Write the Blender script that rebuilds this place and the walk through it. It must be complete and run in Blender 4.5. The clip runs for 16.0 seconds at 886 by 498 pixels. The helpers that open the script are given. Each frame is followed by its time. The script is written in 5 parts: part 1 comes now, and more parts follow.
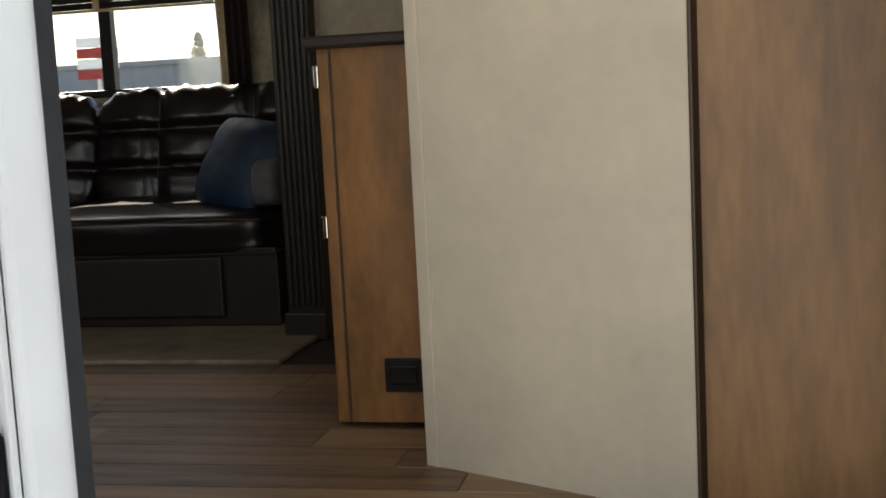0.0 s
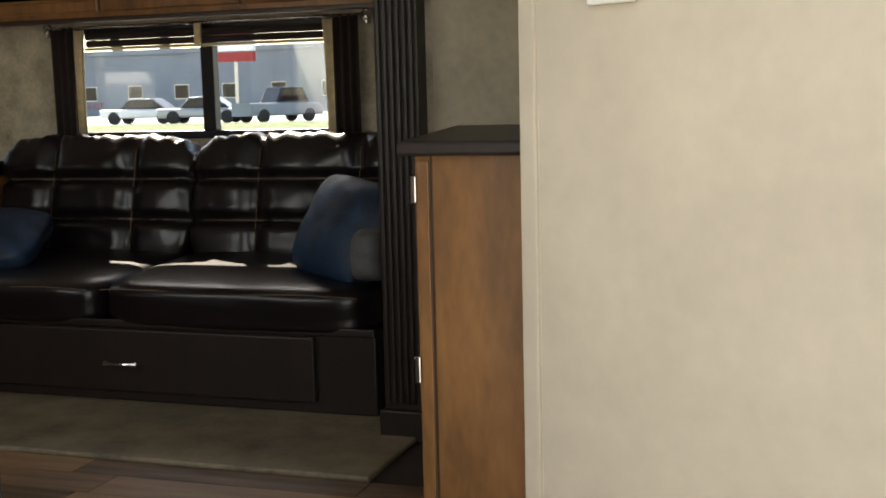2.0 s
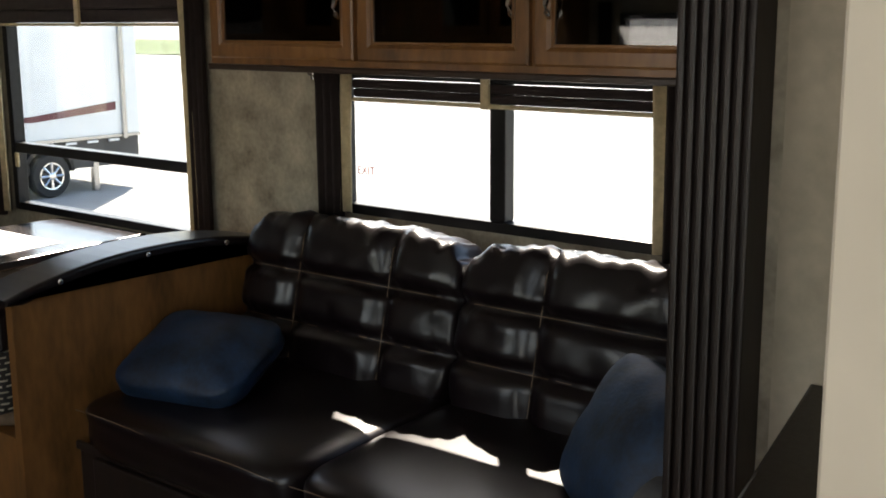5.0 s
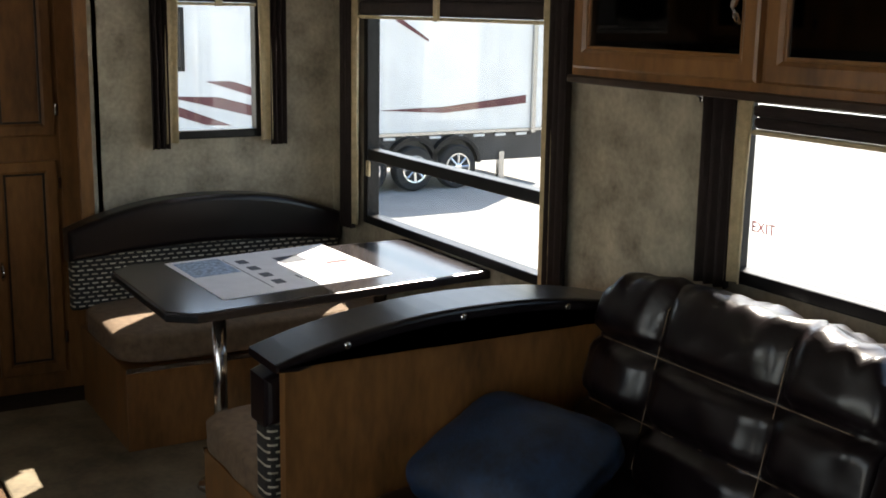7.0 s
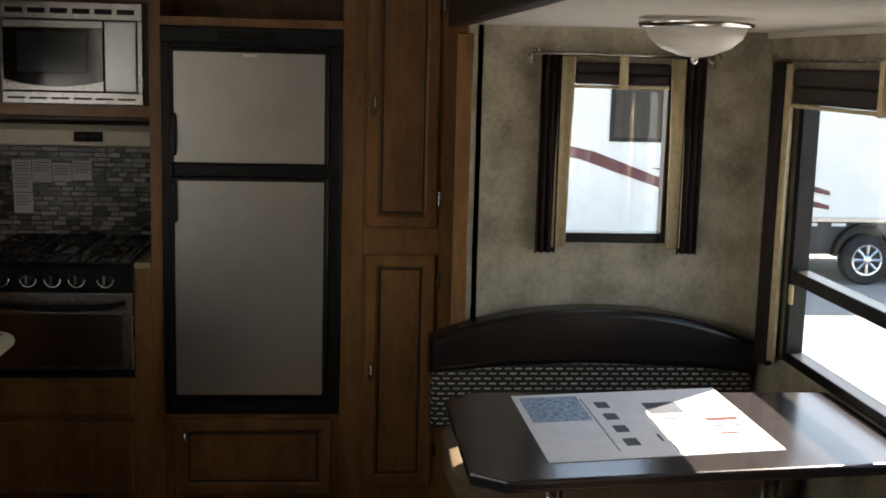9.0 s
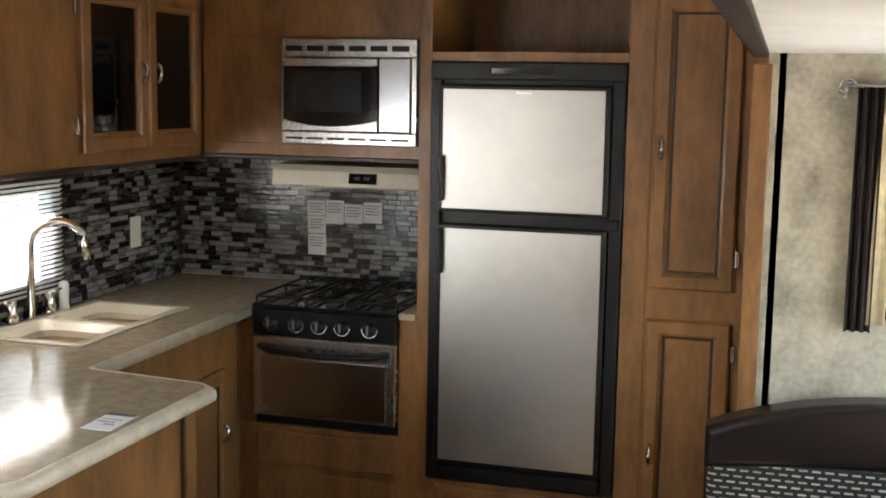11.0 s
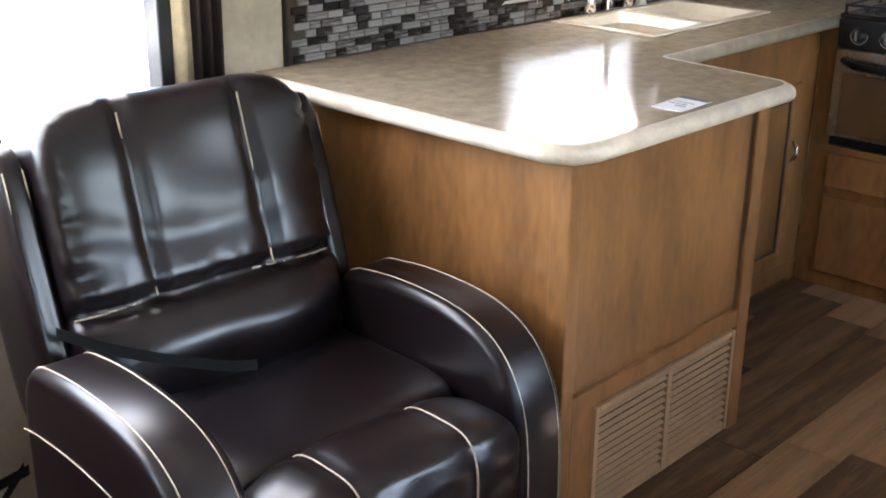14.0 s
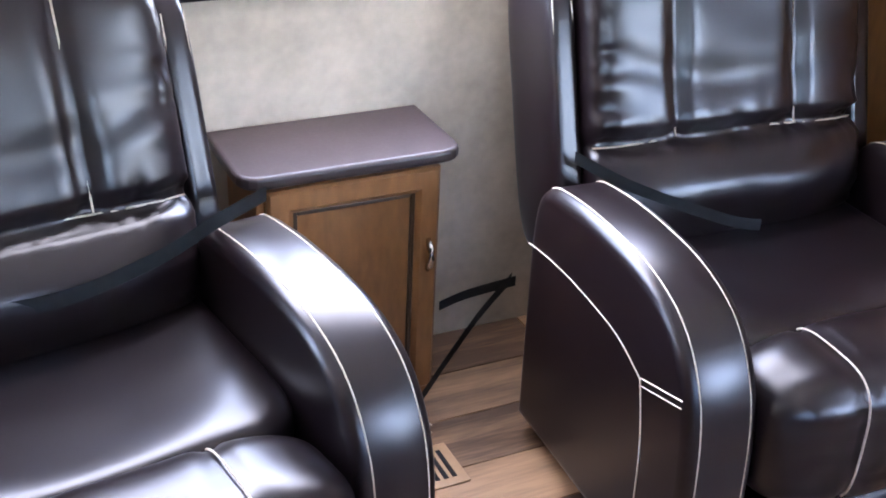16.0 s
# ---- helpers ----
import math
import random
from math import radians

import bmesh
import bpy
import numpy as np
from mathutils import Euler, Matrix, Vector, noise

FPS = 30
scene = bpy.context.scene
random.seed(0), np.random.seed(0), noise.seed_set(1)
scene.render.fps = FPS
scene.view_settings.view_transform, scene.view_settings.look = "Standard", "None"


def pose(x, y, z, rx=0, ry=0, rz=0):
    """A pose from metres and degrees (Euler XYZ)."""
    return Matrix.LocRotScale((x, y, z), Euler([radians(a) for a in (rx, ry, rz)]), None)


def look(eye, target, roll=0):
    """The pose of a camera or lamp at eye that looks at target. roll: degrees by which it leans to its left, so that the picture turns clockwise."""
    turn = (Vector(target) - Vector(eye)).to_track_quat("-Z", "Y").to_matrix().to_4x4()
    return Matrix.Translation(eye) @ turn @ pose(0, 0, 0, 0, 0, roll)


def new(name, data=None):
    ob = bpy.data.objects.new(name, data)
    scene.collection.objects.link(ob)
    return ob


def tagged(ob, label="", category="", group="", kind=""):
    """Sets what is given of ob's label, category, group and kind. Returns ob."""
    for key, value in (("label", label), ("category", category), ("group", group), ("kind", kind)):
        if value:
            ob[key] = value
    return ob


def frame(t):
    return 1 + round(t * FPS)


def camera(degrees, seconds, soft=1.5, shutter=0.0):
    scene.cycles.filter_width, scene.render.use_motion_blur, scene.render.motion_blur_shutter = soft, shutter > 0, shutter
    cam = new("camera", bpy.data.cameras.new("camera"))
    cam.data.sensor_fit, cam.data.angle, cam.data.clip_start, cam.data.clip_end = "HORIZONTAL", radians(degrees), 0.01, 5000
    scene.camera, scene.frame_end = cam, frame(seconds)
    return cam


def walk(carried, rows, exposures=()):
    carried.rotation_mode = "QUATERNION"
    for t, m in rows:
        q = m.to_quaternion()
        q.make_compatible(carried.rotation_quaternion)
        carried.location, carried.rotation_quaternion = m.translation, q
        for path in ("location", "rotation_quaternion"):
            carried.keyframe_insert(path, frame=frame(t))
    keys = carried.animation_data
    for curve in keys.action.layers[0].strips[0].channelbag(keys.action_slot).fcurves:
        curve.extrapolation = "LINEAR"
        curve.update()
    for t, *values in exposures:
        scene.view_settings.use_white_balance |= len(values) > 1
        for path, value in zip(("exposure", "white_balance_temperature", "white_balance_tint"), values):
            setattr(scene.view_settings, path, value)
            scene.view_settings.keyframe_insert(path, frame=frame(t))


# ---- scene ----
cam = camera(41.6, 16.0, soft=1.8)
PATH = [
    (0, (2.461, -2.266, 0.801), (2.041, -0.326, 0.559), -2.9),
    (0.5, (2.47, -2.091, 0.821), (1.984, -0.164, 0.592), -2.6),
    (1, (2.425, -2.011, 0.937), (1.91, -0.096, 0.673), -2.0),
    (1.5, (2.382, -1.905, 1.004), (1.824, -0.004, 0.734), -1.4),
    (2, (2.36, -1.71, 1.069), (1.734, 0.172, 0.812), -1.4),
    (2.5, (2.339, -1.559, 1.211), (1.649, 0.298, 0.941), -1.4),
    (3, (2.249, -1.365, 1.287), (1.511, 0.477, 1.031), -0.9),
    (5.5, (1.871, 0.145, 1.613), (0.492, 1.531, 1.194), -0.1),
    (6, (1.709, 0.329, 1.587), (0.218, 1.593, 1.165), 0.5),
    (6.5, (1.534, 0.482, 1.583), (-0.06, 1.615, 1.166), 0.9),
    (7, (1.343, 0.633, 1.602), (-0.349, 1.621, 1.197), 1.0),
    (7.5, (1.175, 0.846, 1.596), (-0.623, 1.641, 1.231), 1.3),
    (8, (1.015, 1.008, 1.598), (-0.865, 1.602, 1.262), 1.1),
    (8.5, (0.873, 1.134, 1.641), (-1.061, 1.524, 1.314), 1.3),
    (9, (0.7, 1.278, 1.672), (-1.267, 1.461, 1.355), 1.5),
    (11.5, (0.112, 1.822, 1.685), (-1.745, 1.132, 1.408), 0.7),
    (12, (0.086, 1.84, 1.693), (-1.713, 1.021, 1.388), 0.4),
    (12.5, (0.064, 1.828, 1.67), (-1.655, 0.875, 1.299), 0.1),
    (13, (0.042, 1.779, 1.616), (-1.573, 0.7, 1.142), -0.0),
    (13.5, (0.035, 1.713, 1.536), (-1.461, 0.522, 0.951), 0.3),
    (14, (0.058, 1.657, 1.497), (-1.308, 0.372, 0.803), 0.6),
    (14.5, (0.126, 1.566, 1.482), (-1.13, 0.224, 0.695), 2.0),
    (15, (0.197, 1.483, 1.499), (-0.945, 0.093, 0.626), 3.3),
    (15.5, (0.213, 1.484, 1.502), (-0.755, -0.002, 0.579), 2.7),
    (16, (0.214, 1.472, 1.477), (-0.567, -0.1, 0.518), 2.8),
]
walk(cam, [(t, look(eye, target, roll)) for t, eye, target, roll in PATH],
     exposures=[(0, 1.2, 7900, 12), (1.0, 1.65, 7900, 12), (2.0, 1.8, 7900, 12), (3.2, 1.95, 7800, 12), (5.4, 1.75, 7300, 12), (7.0, 1.75, 7300, 12), (9.1, 2.0, 7500, 12), (11.3, 4.0, 6900, 12), (13.0, 4.15, 6700, 13), (14.5, 4.75, 6250, 18), (16.0, 5.05, 5750, 24)])

# ---- world and light ----
world = bpy.data.worlds.new("world")
scene.world = world
world.use_nodes = True
wn = world.node_tree.nodes
sky = wn.new("ShaderNodeTexSky")
sky.sky_type = "NISHITA"
sky.sun_disc = False
SUN = Vector((-0.80, 1.0, 1.33)).normalized()
sky.sun_elevation = math.asin(SUN.z)
sky.sun_rotation = math.atan2(SUN.x, SUN.y)
world.node_tree.links.new(sky.outputs[0], wn["Background"].inputs[0])
wn["Background"].inputs[1].default_value = 0.15
sun = new("sun", bpy.data.lights.new("sun", "SUN"))
sun.data.energy, sun.data.angle, sun.data.color = 5.0, radians(0.53), (1.0, 0.96, 0.9)
sun.matrix_world = look(SUN * 40, (0, 0, 0))


def sky_panel(name, centre, towards, w, h, power):
    """Daylight that comes in through one opening."""
    la = bpy.data.lights.new(name, "AREA")
    la.shape, la.size, la.size_y, la.energy, la.color = "RECTANGLE", w, h, power, (1.0, 0.98, 0.95)
    ob = new(name, la)
    ob.matrix_world = look(centre, towards)
    return ob


sky_panel("daylight_chairs", (-0.45, -0.60, 1.24), (-0.45, 1.0, -0.1), 1.7, 0.75, 3.0)
sky_panel("daylight_sink", (-2.895, -0.60, 1.18), (-2.895, 1.0, 0.2), 0.62, 0.34, 0.48)
sky_panel("daylight_entry", (2.0, -0.72, 1.0), (1.9, 1.0, 0.7), 1.0, 1.7, 1.9)

# ---- materials ----


def mat(name, color, rough=0.6, metal=0.0, scale=12.0, vary=0.12, bump=0.0, bump_scale=None, stretch=(1, 1, 1), coat=0.0, rnd=0.0, color2=None):
    m = bpy.data.materials.new(name)
    m.use_nodes = True
    n, l = m.node_tree.nodes, m.node_tree.links
    b = n["Principled BSDF"]
    b.inputs["Roughness"].default_value = rough
    b.inputs["Metallic"].default_value = metal
    b.inputs["Coat Weight"].default_value = coat
    b.inputs["Coat Roughness"].default_value = 0.12
    tc, mp = n.new("ShaderNodeTexCoord"), n.new("ShaderNodeMapping")
    mp.inputs["Scale"].default_value = stretch
    l.new(tc.outputs["Object"], mp.inputs[0])
    big, fine = n.new("ShaderNodeTexNoise"), n.new("ShaderNodeTexNoise")
    big.inputs["Scale"].default_value, fine.inputs["Scale"].default_value = scale, scale * 7
    big.inputs["Detail"].default_value = fine.inputs["Detail"].default_value = 4
    l.new(mp.outputs[0], big.inputs["Vector"]), l.new(mp.outputs[0], fine.inputs["Vector"])
    add = n.new("ShaderNodeMath")
    add.operation = "MULTIPLY_ADD"
    add.inputs[1].default_value = 0.45
    l.new(fine.outputs[0], add.inputs[0]), l.new(big.outputs[0], add.inputs[2])
    last = add.outputs[0]
    if rnd:
        oi, ad = n.new("ShaderNodeObjectInfo"), n.new("ShaderNodeMath")
        ad.operation, ad.inputs[1].default_value = "MULTIPLY_ADD", rnd
        l.new(oi.outputs["Random"], ad.inputs[0]), l.new(last, ad.inputs[2])
        sb = n.new("ShaderNodeMath")
        sb.operation, sb.inputs[1].default_value = "SUBTRACT", rnd / 2
        l.new(ad.outputs[0], sb.inputs[0])
        last = sb.outputs[0]
    ramp = n.new("ShaderNodeValToRGB")
    c = Vector(color)
    lo, hi = (c * (1 - 2 * vary), c * (1 + 2 * vary)) if color2 is None else (c, Vector(color2))
    ramp.color_ramp.elements[0].position, ramp.color_ramp.elements[1].position = 0.42, 1.02
    ramp.color_ramp.elements[0].color = (*lo, 1)
    ramp.color_ramp.elements[1].color = (*hi, 1)
    l.new(last, ramp.inputs[0]), l.new(ramp.outputs[0], b.inputs["Base Color"])
    rr = n.new("ShaderNodeMapRange")
    rr.inputs["To Min"].default_value, rr.inputs["To Max"].default_value = max(0.03, rough - 0.08), min(1, rough + 0.08)
    l.new(fine.outputs[0], rr.inputs[0]), l.new(rr.outputs[0], b.inputs["Roughness"])
    if bump:
        bp, tx = n.new("ShaderNodeBump"), n.new("ShaderNodeTexNoise")
        tx.inputs["Scale"].default_value = bump_scale or scale * 10
        tx.inputs["Detail"].default_value = 3
        bp.inputs["Strength"].default_value, bp.inputs["Distance"].default_value = bump, 0.004
        l.new(mp.outputs[0], tx.inputs["Vector"]), l.new(tx.outputs[0], bp.inputs["Height"]), l.new(bp.outputs[0], b.inputs["Normal"])
    return m


def glass_mat(name, tint=(1, 1, 1), clear=0.9):
    m = bpy.data.materials.new(name)
    m.use_nodes = True
    n, l = m.node_tree.nodes, m.node_tree.links
    g, t, x = n.new("ShaderNodeBsdfGlossy"), n.new("ShaderNodeBsdfTransparent"), n.new("ShaderNodeMixShader")
    g.inputs["Roughness"].default_value = 0.03
    t.inputs[0].default_value = (*tint, 1)
    x.inputs[0].default_value = clear
    l.new(g.outputs[0], x.inputs[1]), l.new(t.outputs[0], x.inputs[2]), l.new(x.outputs[0], n["Material Output"].inputs[0])
    return m


WOOD = mat("maple_stain", (0.215, 0.097, 0.030), 0.4, scale=3.0, vary=0.26, bump=0.05, stretch=(2.6, 2.6, 0.8), coat=0.12)
WOOD_D = mat("wood_dark_edge", (0.035, 0.018, 0.010), 0.4, scale=3, vary=0.2, stretch=(6, 6, 0.8))
DOORWOOD = mat("door_wood", (0.225, 0.115, 0.047), 0.42, scale=2.4, vary=0.26, stretch=(3.5, 3.5, 0.7))
ESPRESSO = mat("espresso_wood", (0.016, 0.0095, 0.0075), 0.45, scale=4, vary=0.2, stretch=(4, 4, 0.6))
LEATHER = mat("dark_leather", (0.0062, 0.0034, 0.0042), 0.30, scale=4, vary=0.04)
for lk in list(LEATHER.node_tree.nodes["Principled BSDF"].inputs["Roughness"].links):
    LEATHER.node_tree.links.remove(lk)
THREAD_DIM = mat("brown_thread", (0.20, 0.14, 0.09), 0.8, scale=200, vary=0.2, bump=0.3)
THREAD = mat("thread", (0.46, 0.41, 0.32), 0.8, scale=200, vary=0.2, bump=0.3)
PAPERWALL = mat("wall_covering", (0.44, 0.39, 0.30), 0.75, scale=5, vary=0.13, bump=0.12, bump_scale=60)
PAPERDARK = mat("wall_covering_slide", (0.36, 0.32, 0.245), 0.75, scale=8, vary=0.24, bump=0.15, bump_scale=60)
PANEL = mat("pale_panel", (0.50, 0.445, 0.345), 0.65, scale=4, vary=0.06, bump=0.06, bump_scale=120)
CEIL = mat("ceiling_white", (0.72, 0.70, 0.64), 0.7, scale=6, vary=0.04, bump=0.05)
WHITE = mat("white_gelcoat", (0.78, 0.78, 0.76), 0.35, scale=2, vary=0.04)
PLASTIC_W = mat("white_plastic", (0.75, 0.74, 0.70), 0.4, scale=20, vary=0.03)
BLACK = mat("black_plastic", (0.010, 0.010, 0.011), 0.33, scale=30, vary=0.15, bump=0.05)
BLACK.node_tree.nodes["Principled BSDF"].inputs["Specular IOR Level"].default_value = 0.25
BLACKGLOSS = mat("black_glass", (0.008, 0.008, 0.009), 0.08, scale=10, vary=0.1)
RUBBER = mat("rubber", (0.015, 0.015, 0.015), 0.75, scale=30, vary=0.2, bump=0.2)
CHROME = mat("chrome", (0.75, 0.74, 0.72), 0.14, 1.0, scale=20, vary=0.03)
STEEL = mat("brushed_steel", (0.44, 0.43, 0.42), 0.26, 1.0, scale=6, vary=0.05, stretch=(1, 40, 1))
FRIDGE = mat("fridge_silver", (0.45, 0.44, 0.425), 0.33, 0.9, scale=3, vary=0.05, bump=0.02)
COUNTER = mat("laminate_stone", (0.40, 0.325, 0.225), 0.11, scale=24, vary=0.13, bump=0.01)
CREAMEDGE = mat("counter_edge", (0.60, 0.53, 0.42), 0.35, scale=20, vary=0.12)
SINK = mat("cream_sink", (0.72, 0.66, 0.52), 0.22, scale=8, vary=0.04, coat=0.3)
PLANK = mat("vinyl_plank", (0.06, 0.032, 0.016), 0.42, scale=2.4, vary=0.2, stretch=(0.8, 9, 1), rnd=0.55, bump=0.06, color2=(0.33, 0.20, 0.105))
GROUT = mat("dark_joint", (0.03, 0.022, 0.016), 0.8, scale=20, vary=0.2)
VINYL = mat("slide_vinyl", (0.20, 0.165, 0.11), 0.5, scale=6, vary=0.28, bump=0.06)
TILE = mat("mosaic_tile", (0.014, 0.013, 0.015), 0.2, scale=60, vary=0.1, rnd=0.95, stretch=(0.4, 0.4, 2.5), color2=(0.27, 0.262, 0.262))
for el, at in zip([q for q in TILE.node_tree.nodes if q.type == "VALTORGB"][0].color_ramp.elements, (0.53, 1.0)):
    el.position = at
CURTAIN_D = mat("brown_curtain", (0.022, 0.013, 0.012), 0.85, scale=30, vary=0.2, bump=0.2)
CURTAIN_C = mat("cream_curtain", (0.55, 0.45, 0.28), 0.85, scale=40, vary=0.12, bump=0.2)
BLUE = mat("blue_velvet", (0.006, 0.020, 0.046), 0.55, scale=9, vary=0.5, bump=0.25)
GREYCLOTH = mat("grey_cloth", (0.10, 0.10, 0.10), 0.85, scale=30, vary=0.15, bump=0.2)
TANCLOTH = mat("tan_cushion", (0.17, 0.115, 0.07), 0.85, scale=40, vary=0.15, bump=0.2)
TABLETOP = mat("dark_table_laminate", (0.03, 0.026, 0.027), 0.22, scale=30, vary=0.15, coat=0.1)
PAPER = mat("paper", (0.75, 0.76, 0.78), 0.6, scale=20, vary=0.03)
INK = mat("ink", (0.05, 0.06, 0.08), 0.6, scale=20, vary=0.1)
PHOTO = mat("photo_ink", (0.22, 0.32, 0.45), 0.5, scale=60, vary=0.5)
ASPHALT = mat("pale_concrete_lot", (0.34, 0.33, 0.31), 0.9, scale=0.8, vary=0.1, bump=0.3, bump_scale=60)
GRASS = mat("grass", (0.10, 0.14, 0.05), 0.9, scale=2, vary=0.3, bump=0.4)
GREYWALL = mat("grey_cladding", (0.20, 0.23, 0.26), 0.7, scale=0.3, vary=0.08)
REDM = mat("red_paint", (0.30, 0.02, 0.02), 0.4, scale=3, vary=0.1)
MAROON = mat("maroon_stripe", (0.12, 0.03, 0.035), 0.4, scale=3, vary=0.1)
SILVERPAINT = mat("silver_paint", (0.35, 0.36, 0.38), 0.3, 0.4, scale=3, vary=0.05)
HOOD = mat("almond_enamel", (0.62, 0.58, 0.5), 0.35, scale=8, vary=0.04)
LEAF = mat("leaf", (0.05, 0.07, 0.04), 0.8, scale=2, vary=0.3)
BARK = mat("bark", (0.07, 0.055, 0.045), 0.9, scale=3, vary=0.2)
BLIND = mat("white_blind_slat", (0.85, 0.85, 0.84), 0.5, scale=20, vary=0.02)
SHADE_GLASS = mat("frosted_glass", (0.75, 0.72, 0.66), 0.3, scale=10, vary=0.03)
GLASS = glass_mat("clear_glass", (0.93, 0.95, 0.95), 0.94)
DARKGLASS = glass_mat("tinted_door_glass", (0.10, 0.10, 0.10), 0.88)


def weave_mat():
    """Cream and dark woven zigzag upholstery."""
    m = mat("woven_zigzag", (0.3, 0.27, 0.2), 0.85, scale=40, vary=0.1, bump=0.3)
    n, l = m.node_tree.nodes, m.node_tree.links
    tc, br = n.new("ShaderNodeTexCoord"), n.new("ShaderNodeTexBrick")
    sp, cb = n.new("ShaderNodeSeparateXYZ"), n.new("ShaderNodeCombineXYZ")
    l.new(tc.outputs["Object"], sp.inputs[0]), l.new(sp.outputs[1], cb.inputs[0]), l.new(sp.outputs[2], cb.inputs[1])
    l.new(cb.outputs[0], br.inputs["Vector"])
    br.inputs["Scale"].default_value = 14
    br.inputs["Color1"].default_value, br.inputs["Color2"].default_value = (0.60, 0.54, 0.42, 1), (0.34, 0.30, 0.22, 1)
    br.inputs["Mortar"].default_value = (0.02, 0.018, 0.015, 1)
    br.inputs["Mortar Size"].default_value = 0.09
    l.new(br.outputs[0], n["Principled BSDF"].inputs["Base Color"])
    return m


WEAVE = weave_mat()

# ---- mesh helpers ----


def box(bm, x0, x1, y0, y1, z0, z1, bev=0.0, seg=2):
    vs = bmesh.ops.create_cube(bm, size=1)["verts"]
    for v in vs:
        v.co = ((x0 + x1) / 2 + v.co.x * (x1 - x0), (y0 + y1) / 2 + v.co.y * (y1 - y0), (z0 + z1) / 2 + v.co.z * (z1 - z0))
    if bev:
        es = list({e for v in vs for e in v.link_edges})
        bmesh.ops.bevel(bm, geom=es, offset=bev, segments=seg, profile=0.5, affect="EDGES")
    return bm


def B(*a, bev=0.0, seg=2):
    return box(bmesh.new(), *a, bev=bev, seg=seg)


def tube(bm, pts, r, n=6):
    """A round rod along a line of points."""
    pts = [Vector(p) for p in pts]
    rings = []
    for i, p in enumerate(pts):
        d = (pts[min(i + 1, len(pts) - 1)] - pts[max(i - 1, 0)]).normalized()
        a = d.orthogonal() if abs(d.z) > 0.95 else d.cross(Vector((0, 0, 1)))
        a.normalize()
        b = d.cross(a)
        rr = r[i] if isinstance(r, (list, tuple)) else r
        rings.append([bm.verts.new(p + rr * (math.cos(k * 2 * math.pi / n) * a + math.sin(k * 2 * math.pi / n) * b)) for k in range(n)])
    for q, s in zip(rings, rings[1:]):
        for k in range(n):
            bm.faces.new((q[k], q[(k + 1) % n], s[(k + 1) % n], s[k]))
    bm.faces.new(rings[0][::-1]), bm.faces.new(rings[-1])
    return bm


def disc_stack(bm, centre, axis, profile, n=20):
    """A turned shape: profile rows of (distance along the axis, radius)."""
    c, ax = Vector(centre), Vector(axis).normalized()
    a = ax.orthogonal().normalized()
    b = ax.cross(a)
    rings = [[bm.verts.new(c + ax * h + r * (math.cos(k * 2 * math.pi / n) * a + math.sin(k * 2 * math.pi / n) * b)) for k in range(n)] for h, r in profile]
    for q, s in zip(rings, rings[1:]):
        for k in range(n):
            bm.faces.new((q[k], q[(k + 1) % n], s[(k + 1) % n], s[k]))
    bm.faces.new(rings[0][::-1]), bm.faces.new(rings[-1])
    return bm


def prism(bm, outline, axis, lo, hi, bev=0.0, seg=2):
    """An outline pulled out along an axis; the outline's pairs are the two other axes in order."""
    def at(p, v):
        return {"x": (v, p[0], p[1]), "y": (p[0], v, p[1]), "z": (p[0], p[1], v)}[axis]
    a = [bm.verts.new(at(p, lo)) for p in outline]
    b = [bm.verts.new(at(p, hi)) for p in outline]
    n = len(outline)
    fs = [bm.faces.new(a), bm.faces.new(b[::-1])]
    for i in range(n):
        fs.append(bm.faces.new((a[i], b[i], b[(i + 1) % n], a[(i + 1) % n])))
    bmesh.ops.recalc_face_normals(bm, faces=fs)
    if bev:
        es = list({e for f in fs[:2] for e in f.edges})
        bmesh.ops.bevel(bm, geom=es, offset=bev, segments=seg, profile=0.5, affect="EDGES")
    return bm


def cushion(size, e=5.0, n=14, m=None, dent=None):
    """A stuffed box with soft corners; dent(u, v, w) pushes a surface point in."""
    bm = bmesh.new()
    bmesh.ops.create_cube(bm, size=2)
    bmesh.ops.subdivide_edges(bm, edges=bm.edges[:], cuts=n, use_grid_fill=True)
    for v in bm.verts:
        x, y, z = v.co
        k = max(abs(x), abs(y), abs(z)) / (abs(x) ** e + abs(y) ** e + abs(z) ** e) ** (1 / e)
        p = Vector((x * k, y * k, z * k))
        if dent:
            p -= Vector((x, y, z)).normalized() * 0 + dent(p.x, p.y, p.z)
        w = 1 + 0.012 * noise.noise(Vector((x * 2 + size[0] * 9, y * 2, z * 2)))
        v.co = (p.x * size[0] / 2 * w, p.y * size[1] / 2 * w, p.z * size[2] / 2 * w)
    if m is not None:
        bmesh.ops.transform(bm, matrix=m, verts=bm.verts[:])
    for f in bm.faces:
        f.smooth = True
    return bm


def mesh_of(name, bm, material, smooth=False):
    me = bpy.data.meshes.new(name)
    if smooth:
        for f in bm.faces:
            f.smooth = True
    bm.to_mesh(me)
    bm.free()
    me.materials.append(material)
    return me


def part(name, bm, material, parent, label="", smooth=False):
    ob = new(name, mesh_of(name, bm, material, smooth))
    ob.parent = parent
    if parent.type == "EMPTY":
        ob.matrix_parent_inverse = Matrix.Translation(-parent.location)
    return tagged(ob, label)


def thing(name, base, label, category, group="", kind=""):
    ob = new(name)
    ob.location = base
    ob.empty_display_size = 0.1
    return tagged(ob, label, category, group, kind)


def solid(name, bm, material, label, category, kind="structure", smooth=False):
    return tagged(new(name, mesh_of(name, bm, material, smooth)), label, category, "", kind)


